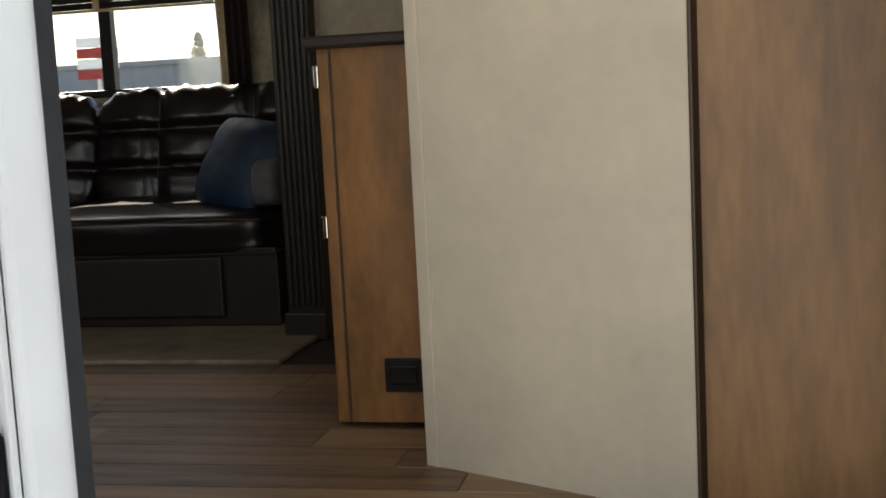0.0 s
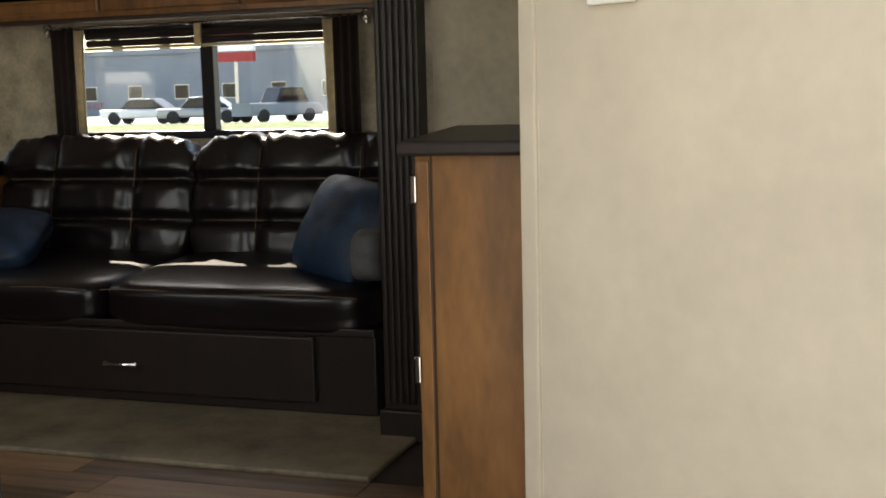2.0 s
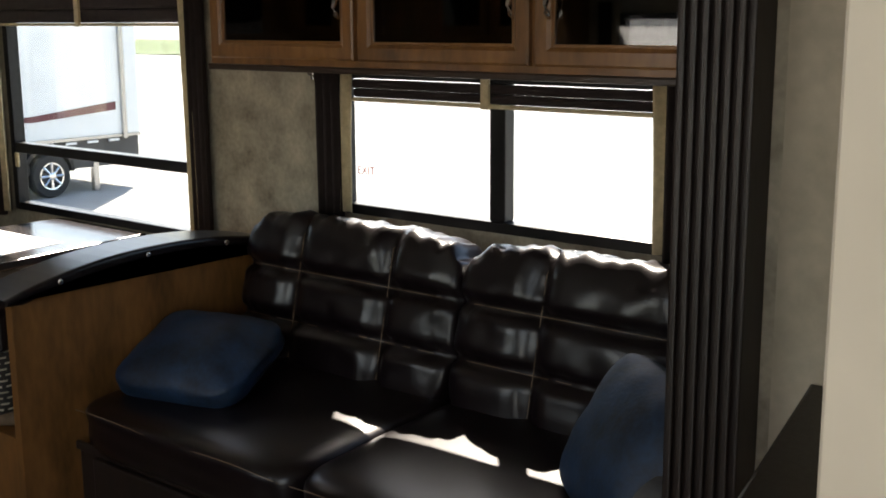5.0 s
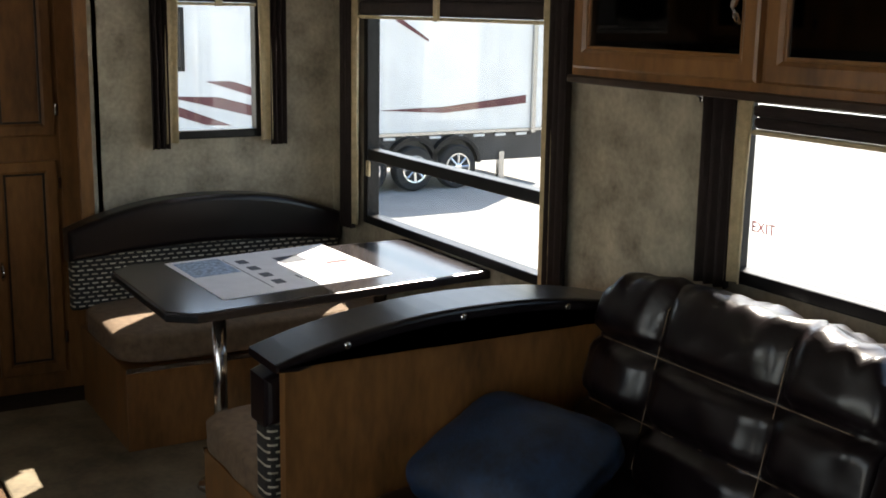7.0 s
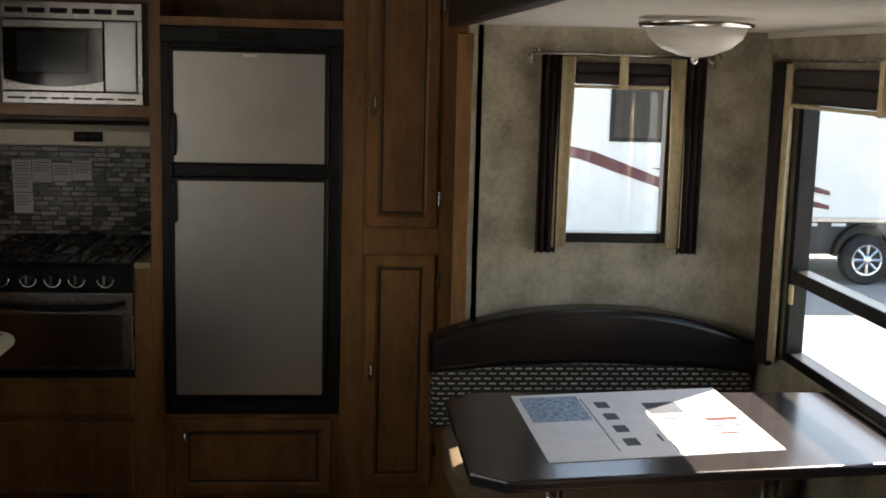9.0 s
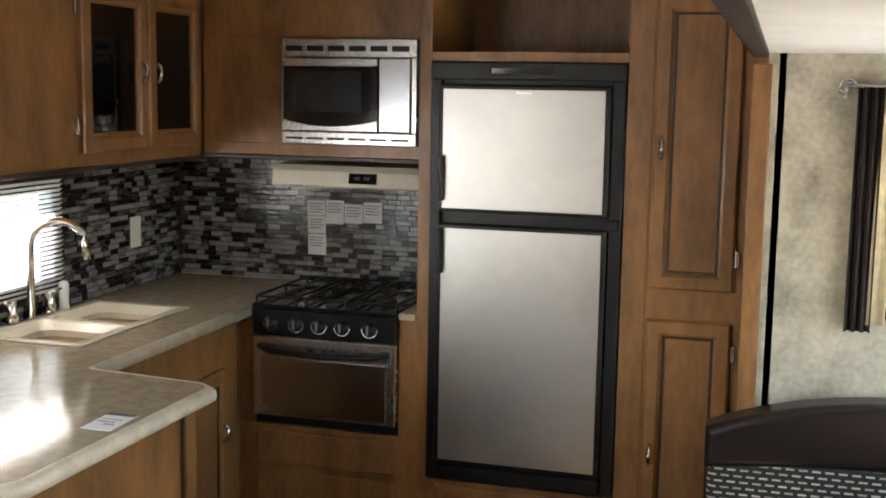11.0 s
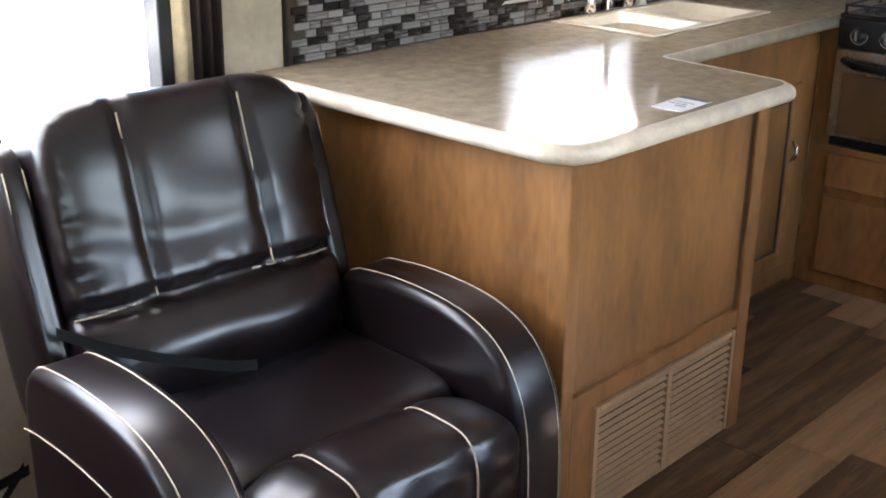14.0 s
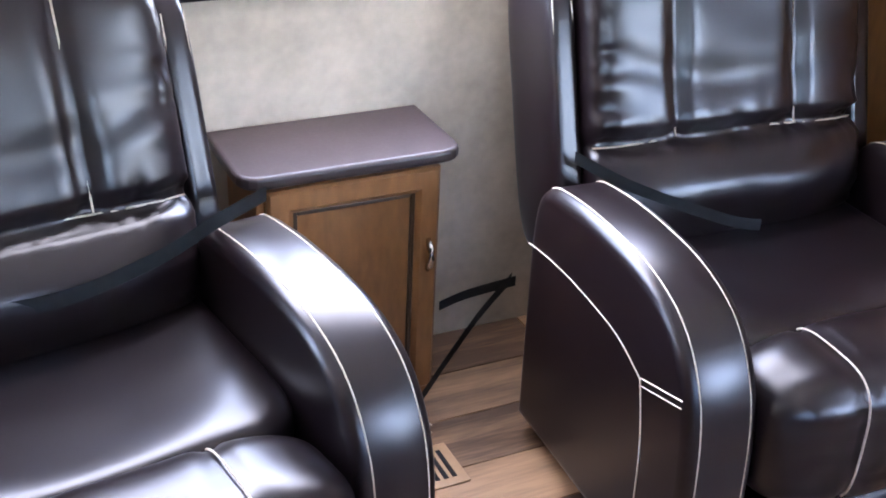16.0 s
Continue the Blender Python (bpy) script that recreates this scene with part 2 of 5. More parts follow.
def wall_with_holes(name, axis, at0, at1, a0, a1, z0, z1, holes, material, label):
    """A slab across one axis with square openings through it (a from, a to, z from, z to), in side by side order."""
    bm = bmesh.new()
    us = sorted({a0, a1} | {q for h in holes for q in h[:2]})
    zs = sorted({z0, z1} | {min(max(q, z0), z1) for h in holes for q in h[2:]})
    nu, nz = len(us) - 1, len(zs) - 1

    def full(i, k):
        if not (0 <= i < nu and 0 <= k < nz):
            return False
        u, z = (us[i] + us[i + 1]) / 2, (zs[k] + zs[k + 1]) / 2
        return not any(h[0] < u < h[1] and h[2] < z < h[3] for h in holes)
    verts = {}

    def V(i, k, side):
        if (i, k, side) not in verts:
            n = at1 if side else at0
            verts[i, k, side] = bm.verts.new((us[i], n, zs[k]) if axis == "y" else (n, us[i], zs[k]))
        return verts[i, k, side]
    for i in range(nu):
        for k in range(nz):
            if not full(i, k):
                continue
            for side in (0, 1):
                bm.faces.new([V(i, k, side), V(i + 1, k, side), V(i + 1, k + 1, side), V(i, k + 1, side)])
            for di, dk, p, q in ((-1, 0, (i, k), (i, k + 1)), (1, 0, (i + 1, k), (i + 1, k + 1)), (0, -1, (i, k), (i + 1, k)), (0, 1, (i, k + 1), (i + 1, k + 1))):
                if not full(i + di, k + dk):
                    bm.faces.new([V(*p, 0), V(*q, 0), V(*q, 1), V(*p, 1)])
    bmesh.ops.recalc_face_normals(bm, faces=bm.faces[:])
    return solid(name, bm, material, label, "wall")


# ---- structure ----
YC, YS, YO, XF, XB, XE = -0.575, 1.72, 2.77, -4.08, 3.3, -3.285
ZC, ZS = 2.02, 1.80
DOOR = (1.38, 2.76, -0.05, 1.95)
WCH, WSK = (-1.42, 0.55, 0.84, 1.60), (-3.24, -2.55, 0.985, 1.36)
WSO, WBO, WNE = (-0.86, 0.45, 0.92, 1.42), (-2.97, -1.60, 0.72, 1.64), (2.03, 2.45, 1.06, 1.68)
wall_with_holes("wall_curb", "y", YC - 0.06, YC, XF, XB, -0.1, ZC, [DOOR, WCH, WSK], PAPERWALL, "cream embossed wall covering with windows and doorway")
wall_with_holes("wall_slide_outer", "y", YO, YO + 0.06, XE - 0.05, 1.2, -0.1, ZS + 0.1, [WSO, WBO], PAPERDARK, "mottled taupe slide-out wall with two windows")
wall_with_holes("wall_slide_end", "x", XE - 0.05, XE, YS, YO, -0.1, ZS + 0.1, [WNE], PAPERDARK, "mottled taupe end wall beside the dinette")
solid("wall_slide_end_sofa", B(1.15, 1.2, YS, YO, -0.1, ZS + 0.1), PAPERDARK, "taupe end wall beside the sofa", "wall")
solid("wall_front", B(XF - 0.05, XF, YC - 0.06, YS + 0.05, -0.1, ZC), PAPERWALL, "wall behind the cooker and fridge", "wall")
solid("wall_street_front", B(XF, XE - 0.051, YS + 0.06, YS + 0.11, -0.1, ZC), PAPERWALL, "side wall behind the pantry", "wall")
solid("wall_street_rear", B(1.2, XB, YS, YS + 0.05, -0.1, ZC), PAPERWALL, "cream wall behind the media cabinet", "wall")
solid("wall_rear", B(XB, XB + 0.05, YC - 0.06, YS + 0.05, -0.1, ZC), PAPERWALL, "plain end wall", "wall")
solid("ceiling", B(XF, XB, YC, YS, ZC, ZC + 0.05), CEIL, "off-white main ceiling", "ceiling")
solid("ceiling_slide", B(XE, 1.15, YS, YO, ZS, ZS + 0.05), CEIL, "off-white slide-out ceiling", "ceiling")
# unseen strip above the ceiling, added to keep stray sun off the floor
solid("sun_leak_block", B(XF - 0.05, 1.25, 1.772, 1.9, 1.9, 2.07), WHITE, "unseen white strip over the slide, added to block sun", "roof")
solid("trim_header", B(-3.53, 1.2, YS - 0.05, YS + 0.0, ZS - 0.005, ZC, bev=0.006), ESPRESSO, "dark wood header over the slide opening", "trim")
solid("trim_jamb", B(XE - 0.0, XE + 0.018, YS - 0.04, YS + 0.012, 0.0, ZS - 0.03, bev=0.004), WOOD, "wood edge strip at the dinette wall", "trim")
solid("trim_slide_crown", B(XE + 0.002, 1.14, YO - 0.012, YO - 0.001, ZS - 0.02, ZS - 0.001), CEIL, "pale crown strip", "trim")

# angled partition with thermostat, and the bathroom door beside it
PA, PB = Vector((1.875, 0.207, 0)), Vector((2.46, -0.085, 0))
along = (PB - PA).normalized()
yaw = math.degrees(math.atan2(along.y, along.x))
plen = (PB - PA).length
bm = B(0, plen, 0, 0.035, 0, ZC)
bmesh.ops.transform(bm, matrix=Matrix.Translation(PA) @ pose(0, 0, 0, 0, 0, yaw), verts=bm.verts[:])
partition = solid("wall_partition", bm, PANEL, "pale cream panelled partition", "wall")
bm = B(-0.012, 0.022, -0.004, 0.04, 0.0, ZC, bev=0.003)
box(bm, 0.026, 0.028, -0.0015, 0.0, 0.0, ZC)
bmesh.ops.transform(bm, matrix=Matrix.Translation(PA) @ pose(0, 0, 0, 0, 0, yaw), verts=bm.verts[:])
solid("trim_partition", bm, PANEL, "cream corner strip", "trim")
bm = B(plen, plen + 0.009, -0.006, 0.04, 0.0, ZC, bev=0.003)
bmesh.ops.transform(bm, matrix=Matrix.Translation(PA) @ pose(0, 0, 0, 0, 0, yaw), verts=bm.verts[:])
solid("trim_door_jamb", bm, WOOD_D, "brown door jamb strip", "trim")
solid("wall_closet", B(1.89, 1.92, 0.24, YS, 0, ZC), PANEL, "side of the partitioned closet", "wall")
DA = PB + along * 0.0095 + Vector((0, 0.02, 0))
door = thing("door_1", DA, "tan wood-grain interior door, closed, with round latch", "door", kind="structure")
DM = Matrix.Translation(DA) @ pose(0, 0, 0, 0, 0, -13)
bm = B(0, 0.72, 0, 0.03, 0.02, 1.93, bev=0.003)
bmesh.ops.transform(bm, matrix=DM, verts=bm.verts[:])
part("door_leaf", bm, DOORWOOD, door)
bm = disc_stack(bmesh.new(), (0.06, -0.001, 1.01), (0, -1, 0), [(0, 0.034), (0.008, 0.034), (0.012, 0.026), (0.012, 0.024), (0.006, 0.02)])
bmesh.ops.transform(bm, matrix=DM, verts=bm.verts[:])
part("door_latch", bm, CHROME, door, "round chrome pull", True)
bm = B(-0.022, -0.01, -0.02, -0.008, 0.985, 1.015, bev=0.002)
bmesh.ops.transform(bm, matrix=DM, verts=bm.verts[:])
part("strike_plate", bm, CHROME, door)
thermostat = thing("thermostat", PA + along * 0.28 + Vector((0, 0, 1.2)), "square white wall thermostat on the partition", "thermostat")
TM = Matrix.Translation(PA) @ pose(0, 0, 0, 0, 0, yaw)


def on_partition(name, bm, material, label=""):
    bmesh.ops.transform(bm, matrix=TM, verts=bm.verts[:])
    return part(name, bm, material, thermostat, label)


on_partition("case", B(0.142, 0.230, -0.018, -0.001, 1.207, 1.288, bev=0.004), PLASTIC_W)
on_partition("dial", B(0.171, 0.196, -0.0205, -0.0185, 1.236, 1.262, bev=0.001), mat("lcd_grey", (0.36, 0.38, 0.34), 0.2, vary=0.05), "grey display")
on_partition("display_bezel", box(box(B(0.167, 0.1705, -0.0205, -0.0183, 1.233, 1.265), 0.1965, 0.200, -0.0205, -0.0183, 1.233, 1.265), 0.171, 0.196, -0.0205, -0.0183, 1.2325, 1.2355), INK)
for z in (1.240, 1.248, 1.256):
    on_partition("side_mark", B(0.153, 0.162, -0.0188, -0.0182, z, z + 0.002), GREYCLOTH)
on_partition("name_bar", B(0.168, 0.192, -0.0188, -0.0182, 1.274, 1.276), GREYCLOTH)
on_partition("lower_mark", B(0.174, 0.196, -0.0188, -0.0182, 1.226, 1.228), GREYCLOTH)
on_partition("lower_mark", B(0.180, 0.190, -0.0188, -0.0182, 1.220, 1.222), GREYCLOTH)

# entry jamb
entry = thing("door_2", (DOOR[0], YC - 0.03, 0), "white entry doorway frame with black rubber seal", "door frame", kind="structure")
part("jamb", B(DOOR[0] - 0.05, DOOR[0], YC - 0.1, YC + 0.012, -0.1, DOOR[3], bev=0.006), WHITE, entry)
part("jamb", B(DOOR[1], DOOR[1] + 0.05, YC - 0.1, YC + 0.012, -0.1, DOOR[3], bev=0.006), WHITE, entry)
part("seal", B(DOOR[0], DOOR[0] + 0.012, YC + 0.0, YC + 0.016, -0.05, DOOR[3]), RUBBER, entry)
leaf_a, leaf_b = Vector((1.43, YC - 0.13, 0)), Vector((1.940, -1.368, 0))
ll = (leaf_b - leaf_a).length
LM = Matrix.Translation(leaf_a) @ pose(0, 0, 0, 0, 0, math.degrees(math.atan2(leaf_b.y - leaf_a.y, leaf_b.x - leaf_a.x)))
open_door = thing("door_3", leaf_a, "white entry door standing open outside, with black seal and fittings", "door", kind="structure")
for nm, bm, m, lb in (("door_leaf", B(0, ll, -0.05, 0.0, -0.08, 1.86, bev=0.008), WHITE, ""), ("inner_lip", B(0.05, ll - 0.045, -0.058, -0.0505, 0.0, 1.78, bev=0.006), WHITE, ""),
                      ("seal", B(ll + 0.0005, ll + 0.005, -0.010, 0.004, -0.08, 1.86), RUBBER, "black rubber edge seal"),
                      ("strike", B(ll - 0.06, ll - 0.012, -0.064, -0.0585, 0.86, 0.98, bev=0.002), BLACK, "black metal strike with screws"),
                      ("grab_handle", B(ll - 0.13, ll - 0.09, -0.10, -0.0585, 0.40, 0.53, bev=0.015), BLACK, "black plastic grab handle")):
    bmesh.ops.transform(bm, matrix=LM, verts=bm.verts[:])
    part(nm, bm, m, open_door, lb)
part("sill", B(DOOR[0], DOOR[1], YC - 0.09, YC + 0.0, -0.06, -0.004, bev=0.004), STEEL, entry)
steps = thing("entry_steps", (2.1, YC - 0.3, -0.75), "folding metal entry steps below the doorway", "steps")
for k in range(3):
    part("tread", B(1.75, 2.45, YC - 0.12 - 0.24 * (k + 1), YC - 0.14 - 0.24 * k, -0.2 - 0.18 * k, -0.17 - 0.18 * k, bev=0.004), BLACK, steps)
for x in (1.75, 2.42):
    part("stringer", prism(bmesh.new(), [(YC - 0.1, -0.2), (YC - 0.84, -0.75), (YC - 0.74, -0.75), (YC - 0.1, -0.26)], "x", x, x + 0.03), BLACK, steps)


def window(name, axis, at, a0, a1, z0, z1, parent_label, mullions=(), rails=()):
    """Black-framed window set in an opening; axis is the one across the wall, at is the inner wall face, sign gives the outside."""
    def P(p, q, n0, n1, r, s, bev=0.0):
        n0, n1 = sorted((n0, n1))
        return B(p, q, n0, n1, r, s, bev=bev) if axis == "y" else B(n0, n1, p, q, r, s, bev=bev)
    s = 1 if at > 0 else -1
    mid = (a0 + a1) / 2
    base = (mid, at, z0) if axis == "y" else (at, mid, z0)
    w = thing(name, base, parent_label, "window", kind="structure")
    i, o, f = at - 0.008 * s, at + 0.05 * s, 0.035
    part("window_frame", P(a0, a0 + f, i, o, z0, z1, 0.004), BLACK, w)
    part("window_frame", P(a1 - f, a1, i, o, z0, z1, 0.004), BLACK, w)
    part("window_frame", P(a0 + f, a1 - f, i, o, z0, z0 + f, 0.004), BLACK, w)
    part("window_frame", P(a0 + f, a1 - f, i, o, z1 - f, z1, 0.004), BLACK, w)
    for m0, m1 in mullions:
        part("mullion", P(m0, m1, i + 0.01 * s, o, z0 + f, z1 - f, 0.003), BLACK, w)
    for r0, r1 in rails:
        part("rail", P(a0 + f, a1 - f, i + 0.004 * s, o, r0, r1, 0.003), BLACK, w)
    g = part("pane", P(a0 + f - 0.004, a1 - f + 0.004, at + 0.03 * s, at + 0.035 * s, z0 + f - 0.004, z1 - f + 0.004), GLASS, w)
    g.visible_shadow = False
    return w


window("window_1", "y", YO, *WSO, "black-framed sliding window behind the sofa", mullions=[(-0.205, -0.145)])
wb = window("window_2", "y", YO, *WBO, "tall black-framed dinette window with a lower vent pane", rails=[(0.985, 1.03)])
part("latch", B(-2.925, -2.90, YO - 0.02, YO - 0.008, 0.92, 0.985, bev=0.004), CURTAIN_C, wb, "tan window latch")
window("window_3", "x", XE, *WNE, "small black-framed window in the dinette end wall")
window("window_4", "y", YC, *WCH, "wide black-framed window behind the recliners", mullions=[(-0.44, -0.40)])
window("window_5", "y", YC, *WSK, "kitchen window over the sink")

# ---- curtains ----


def strip(bm, axis, at, a0, a1, z0, z1, waves, depth, lean=0.0):
    """A hanging cloth strip with folds; lean shifts the foot sideways."""
    n = max(8, waves * 8)
    rows = []
    for z, sh in ((z1, 0), ((z0 + z1) / 2, lean * 0.75), (z0, lean)):
        row = []
        for side in (0, 1):
            for k in range(n + 1):
                a = a0 + (a1 - a0) * k / n + sh
                d = at + depth * (0.5 + 0.5 * math.sin(k / n * waves * 2 * math.pi + z)) * (1 if at < 0 else -1) + (0.006 if side else 0)
                row.append(bm.verts.new((a, d, z) if axis == "y" else (d, a, z)))
        rows.append(row)
    m = n + 1
    for p, q in zip(rows, rows[1:]):
        for o in (0, m):
            for k in range(n):
                bm.faces.new((p[o + k], p[o + k + 1], q[o + k + 1], q[o + k]))
        for k in (0, n):
            bm.faces.new((p[k], p[m + k], q[m + k], q[k]))
    for r in (rows[0], rows[-1]):
        for k in range(n):
            bm.faces.new((r[k], r[k + 1], r[m + k + 1], r[m + k]))
    bmesh.ops.recalc_face_normals(bm, faces=bm.faces[:])
    return bm


def curtains(axis, at, a0, a1, z0, z1, blind, rod_label, wide=0.10, cream=0.05):
    """Side panels (dark with a cream inner band), a rolled blind on top with cream tapes, and a rod with scrolled ends."""
    s = -1 if at > 0 else 1
    nz = at + s * 0.03
    for left in (True, False):
        e = a0 if left else a1
        q = 1 if left else -1
        c = thing("curtain", ((e, nz, z0) if axis == "y" else (nz, e, z0)), "dark brown side curtain with a cream inner band", "curtain", "window curtains")
        d0, d1 = sorted((e - q * wide, e))
        part("curtain_cloth", strip(bmesh.new(), axis, nz, d0, d1, z0 - 0.03, z1, 3, 0.03), CURTAIN_D, c, smooth=True)
        c0, c1 = sorted((e, e + q * cream))
        part("curtain_band", strip(bmesh.new(), axis, nz, c0, c1, z0 - 0.01, z1 - 0.005, 1, 0.018, -q * 0.012), CURTAIN_C, c, "cream band", True)
    bl = thing("roman_blind", (((a0 + a1) / 2, nz, blind) if axis == "y" else (nz, (a0 + a1) / 2, blind)), "dark pleated blind drawn up under the rod", "blind", "window blinds")
    h = z1 - 0.02 - blind
    for k in range(2):
        z = blind + h * k / 2
        n0, n1 = sorted((nz - s * 0.012, nz + s * (0.012 + 0.006 * k)))
        part("pleat", B(a0 + cream, a1 - cream, n0, n1, z, z + h / 2 - 0.001, bev=0.01) if axis == "y" else B(n0, n1, a0 + cream, a1 - cream, z, z + h / 2 - 0.001, bev=0.01), CURTAIN_D, bl)
    n0, n1 = sorted((nz - s * 0.014, nz + s * 0.016))
    part("hem", B(a0 + cream, a1 - cream, n0, n1, blind - 0.014, blind - 0.002, bev=0.004) if axis == "y" else B(n0, n1, a0 + cream, a1 - cream, blind - 0.014, blind - 0.002, bev=0.004), CURTAIN_C, bl, "cream hem")
    m = (a0 + a1) / 2
    n0, n1 = sorted((nz + s * 0.018, nz + s * 0.03))
    part("tape", B(m - 0.014, m + 0.014, n0, n1, blind - 0.016, z1) if axis == "y" else B(n0, n1, m - 0.014, m + 0.014, blind - 0.016, z1), CURTAIN_C, bl, "cream centre tape")
    rod = thing("curtain_rod", ((m, nz, z1) if axis == "y" else (nz, m, z1)), rod_label, "curtain rod", "curtain rods")
    e0, e1 = a0 - wide - 0.03, a1 + wide + 0.03
    y = nz + s * 0.012
    part("rod", tube(bmesh.new(), [(e0, y, z1 + 0.005), (e1, y, z1 + 0.005)] if axis == "y" else [(y, e0, z1 + 0.005), (y, e1, z1 + 0.005)], 0.007), STEEL, rod, smooth=True)
    for e in (e0, e1):
        pts = []
        for k in range(14):
            t = k / 13 * 1.6 * math.pi
            r = 0.028 * (1 - 0.5 * k / 13)
            pts.append((e + r * math.cos(t), y, z1 + r * math.sin(t)) if axis == "y" else (y, e + r * math.cos(t), z1 + r * math.sin(t)))
        part("scroll", tube(bmesh.new(), pts, 0.005), STEEL, rod, "scrolled metal end", True)
        n0, n1 = sorted((at + s * 0.001, y))
        part("bracket", B(e - 0.006, e + 0.006, n0, n1, z1 - 0.03, z1, bev=0.002) if axis == "y" else B(n0, n1, e - 0.006, e + 0.006, z1 - 0.03, z1, bev=0.002), STEEL, rod)


curtains("y", YO, -0.80, 0.44, 0.94, 1.405, 1.325, "slim metal rod over the sofa window", wide=0.11)
curtains("y", YO, -3.00, -1.60, 0.72, 1.70, 1.57, "slim metal rod over the dinette window", wide=0.09)
curtains("x", XE, 2.03, 2.46, 1.06, 1.705, 1.61, "slim metal rod over the small window", wide=0.07)
c = thing("curtain", (-1.44, YC + 0.03, 0.9), "dark curtain with cream band beside the recliner window", "curtain", "window curtains")
part("curtain_cloth", strip(bmesh.new(), "y", YC + 0.02, -1.56, -1.47, 0.86, 1.66, 3, -0.03), CURTAIN_D, c, smooth=True)
part("curtain_band", strip(bmesh.new(), "y", YC + 0.02, -1.47, -1.42, 0.88, 1.66, 1, -0.02), CURTAIN_C, c, "cream band", True)

# ---- seams ----


def seam(name, pts, parent, r=0.0017, thread=THREAD):
    return part(name, tube(bmesh.new(), pts, r, 4), thread, parent, "pale contrast stitching" if thread is THREAD else "brown stitching")


def arc_top(y0, y1, z0, z1, n=14, power=2.0):
    """Points of a low arch from (y0, z0) over z1 in the middle to (y1, z0)."""
    return [(y0 + (y1 - y0) * k / n, z0 + (z1 - z0) * (1 - abs(2 * k / n - 1) ** power)) for k in range(n + 1)]


# ---- floor of the slide, pilaster, media cabinet ----
floor_slide = solid("floor_slide", B(XE, 1.15, 1.22, YO, 0.0, 0.02, bev=0.008), VINYL, "beige stone-look vinyl on the raised slide floor", "floor")
pil = thing("pilaster", (1.05, 1.62, 0), "fluted black-brown wood pilaster at the slide opening", "pilaster", kind="structure")
part("shaft", B(1.04, 1.18, 1.64, 1.72, 0.0, 1.99, bev=0.004), ESPRESSO, pil)
for k in range(6):
    x = 1.048 + k * 0.021
    part("flute", B(x, x + 0.014, 1.628, 1.64, 0.12, 1.97, bev=0.004), ESPRESSO, pil)
part("plinth", B(1.03, 1.19, 1.615, 1.66, 0.0, 0.10, bev=0.006), ESPRESSO, pil)

media = thing("media_cabinet", (1.7, 0.9, 0), "stained maple media cabinet with black edged top", "cabinet")
LEFT = [(1.60, 0.50), (1.43, 1.42)]
part("body", prism(bmesh.new(), [(1.57, 0.50), (1.885, 0.50), (1.885, 1.715), (1.30, 1.715)], "z", 0.02, 0.955), WOOD, media)
part("worktop", prism(bmesh.new(), [(1.545, 0.465), (1.885, 0.465), (1.885, 1.716), (1.27, 1.716)], "z", 0.956, 0.985, bev=0.007), ESPRESSO, media, "black-brown moulded top")
part("stile", B(1.576, 1.60, 0.492, 0.5, 0.04, 0.945, bev=0.002), WOOD, media)
part("groove", B(1.602, 1.606, 0.4965, 0.5, 0.02, 0.955), WOOD_D, media)
for z in (0.86, 0.49):
    part("hinge", B(1.562, 1.574, 0.488, 0.499, z, z + 0.055, bev=0.002), CHROME, media, "small silver hinge")
outlet = thing("floor_level_outlet", (1.74, 0.5, 0.13), "black power outlet on the media cabinet", "outlet")
part("plate", B(1.70, 1.80, 0.488, 0.4995, 0.10, 0.185, bev=0.004), BLACK, outlet)
part("socket", B(1.715, 1.785, 0.484, 0.489, 0.12, 0.168, bev=0.003), BLACKGLOSS, outlet)

# ---- sofa ----
sofa = thing("sofa", (-0.1, 2.2, 0.045), "black-brown leather sofa with tufted back and stitched seams", "sofa")
part("base", B(-1.05, 0.95, 1.80, 2.70, 0.021, 0.30, bev=0.006), ESPRESSO, sofa)
part("drawer", B(-0.95, 0.735, 1.776, 1.799, 0.06, 0.285, bev=0.006), ESPRESSO, sofa, "espresso drawer front")
part("rail", B(-1.05, 0.95, 1.786, 1.80, 0.29, 0.318, bev=0.005), ESPRESSO, sofa)
part("handle", box(box(tube(bmesh.new(), [(-0.06 + 0.13 * k / 8, 1.744 - 0.008 * (1 - (k / 4 - 1) ** 2), 0.168) for k in range(9)], [0.011, 0.008, 0.006, 0.006, 0.006, 0.006, 0.006, 0.008, 0.011], 8), -0.056, -0.044, 1.744, 1.777, 0.162, 0.174), 0.054, 0.066, 1.744, 1.777, 0.162, 0.174), CHROME, sofa, "chrome bar pull")
GAP = -0.11


def tuft(cols, rows):
    def f(x, y, z):
        if z > 0.75:
            g = 0.10 * noise.noise(Vector((x * 13, y * 1.5, 8))) + 0.05 * math.sin(x * 41 + 3 * noise.noise(Vector((x * 6, 0, 0))))
            if y > -0.2:
                return Vector((0, 0, g * 0.5))
        elif y > -0.2:
            return Vector((0, 0, 0))
        d = min([abs(x - c) for c in cols] + [9]), min([abs(z - r) for r in rows] + [9])
        k = 0.34 * math.exp(-(d[0] / 0.06) ** 2) + 0.34 * math.exp(-(d[1] / 0.07) ** 2)
        k -= 0.06 * noise.noise(Vector((x * 5, z * 4, 3)))
        pull = math.exp(-(d[1] / 0.22) ** 2) * noise.noise(Vector((x * 22, z * 3, 5)))
        k += 0.10 * pull
        return Vector((0, -min(k, 0.5), g * 0.5 if z > 0.75 else 0))
    return f


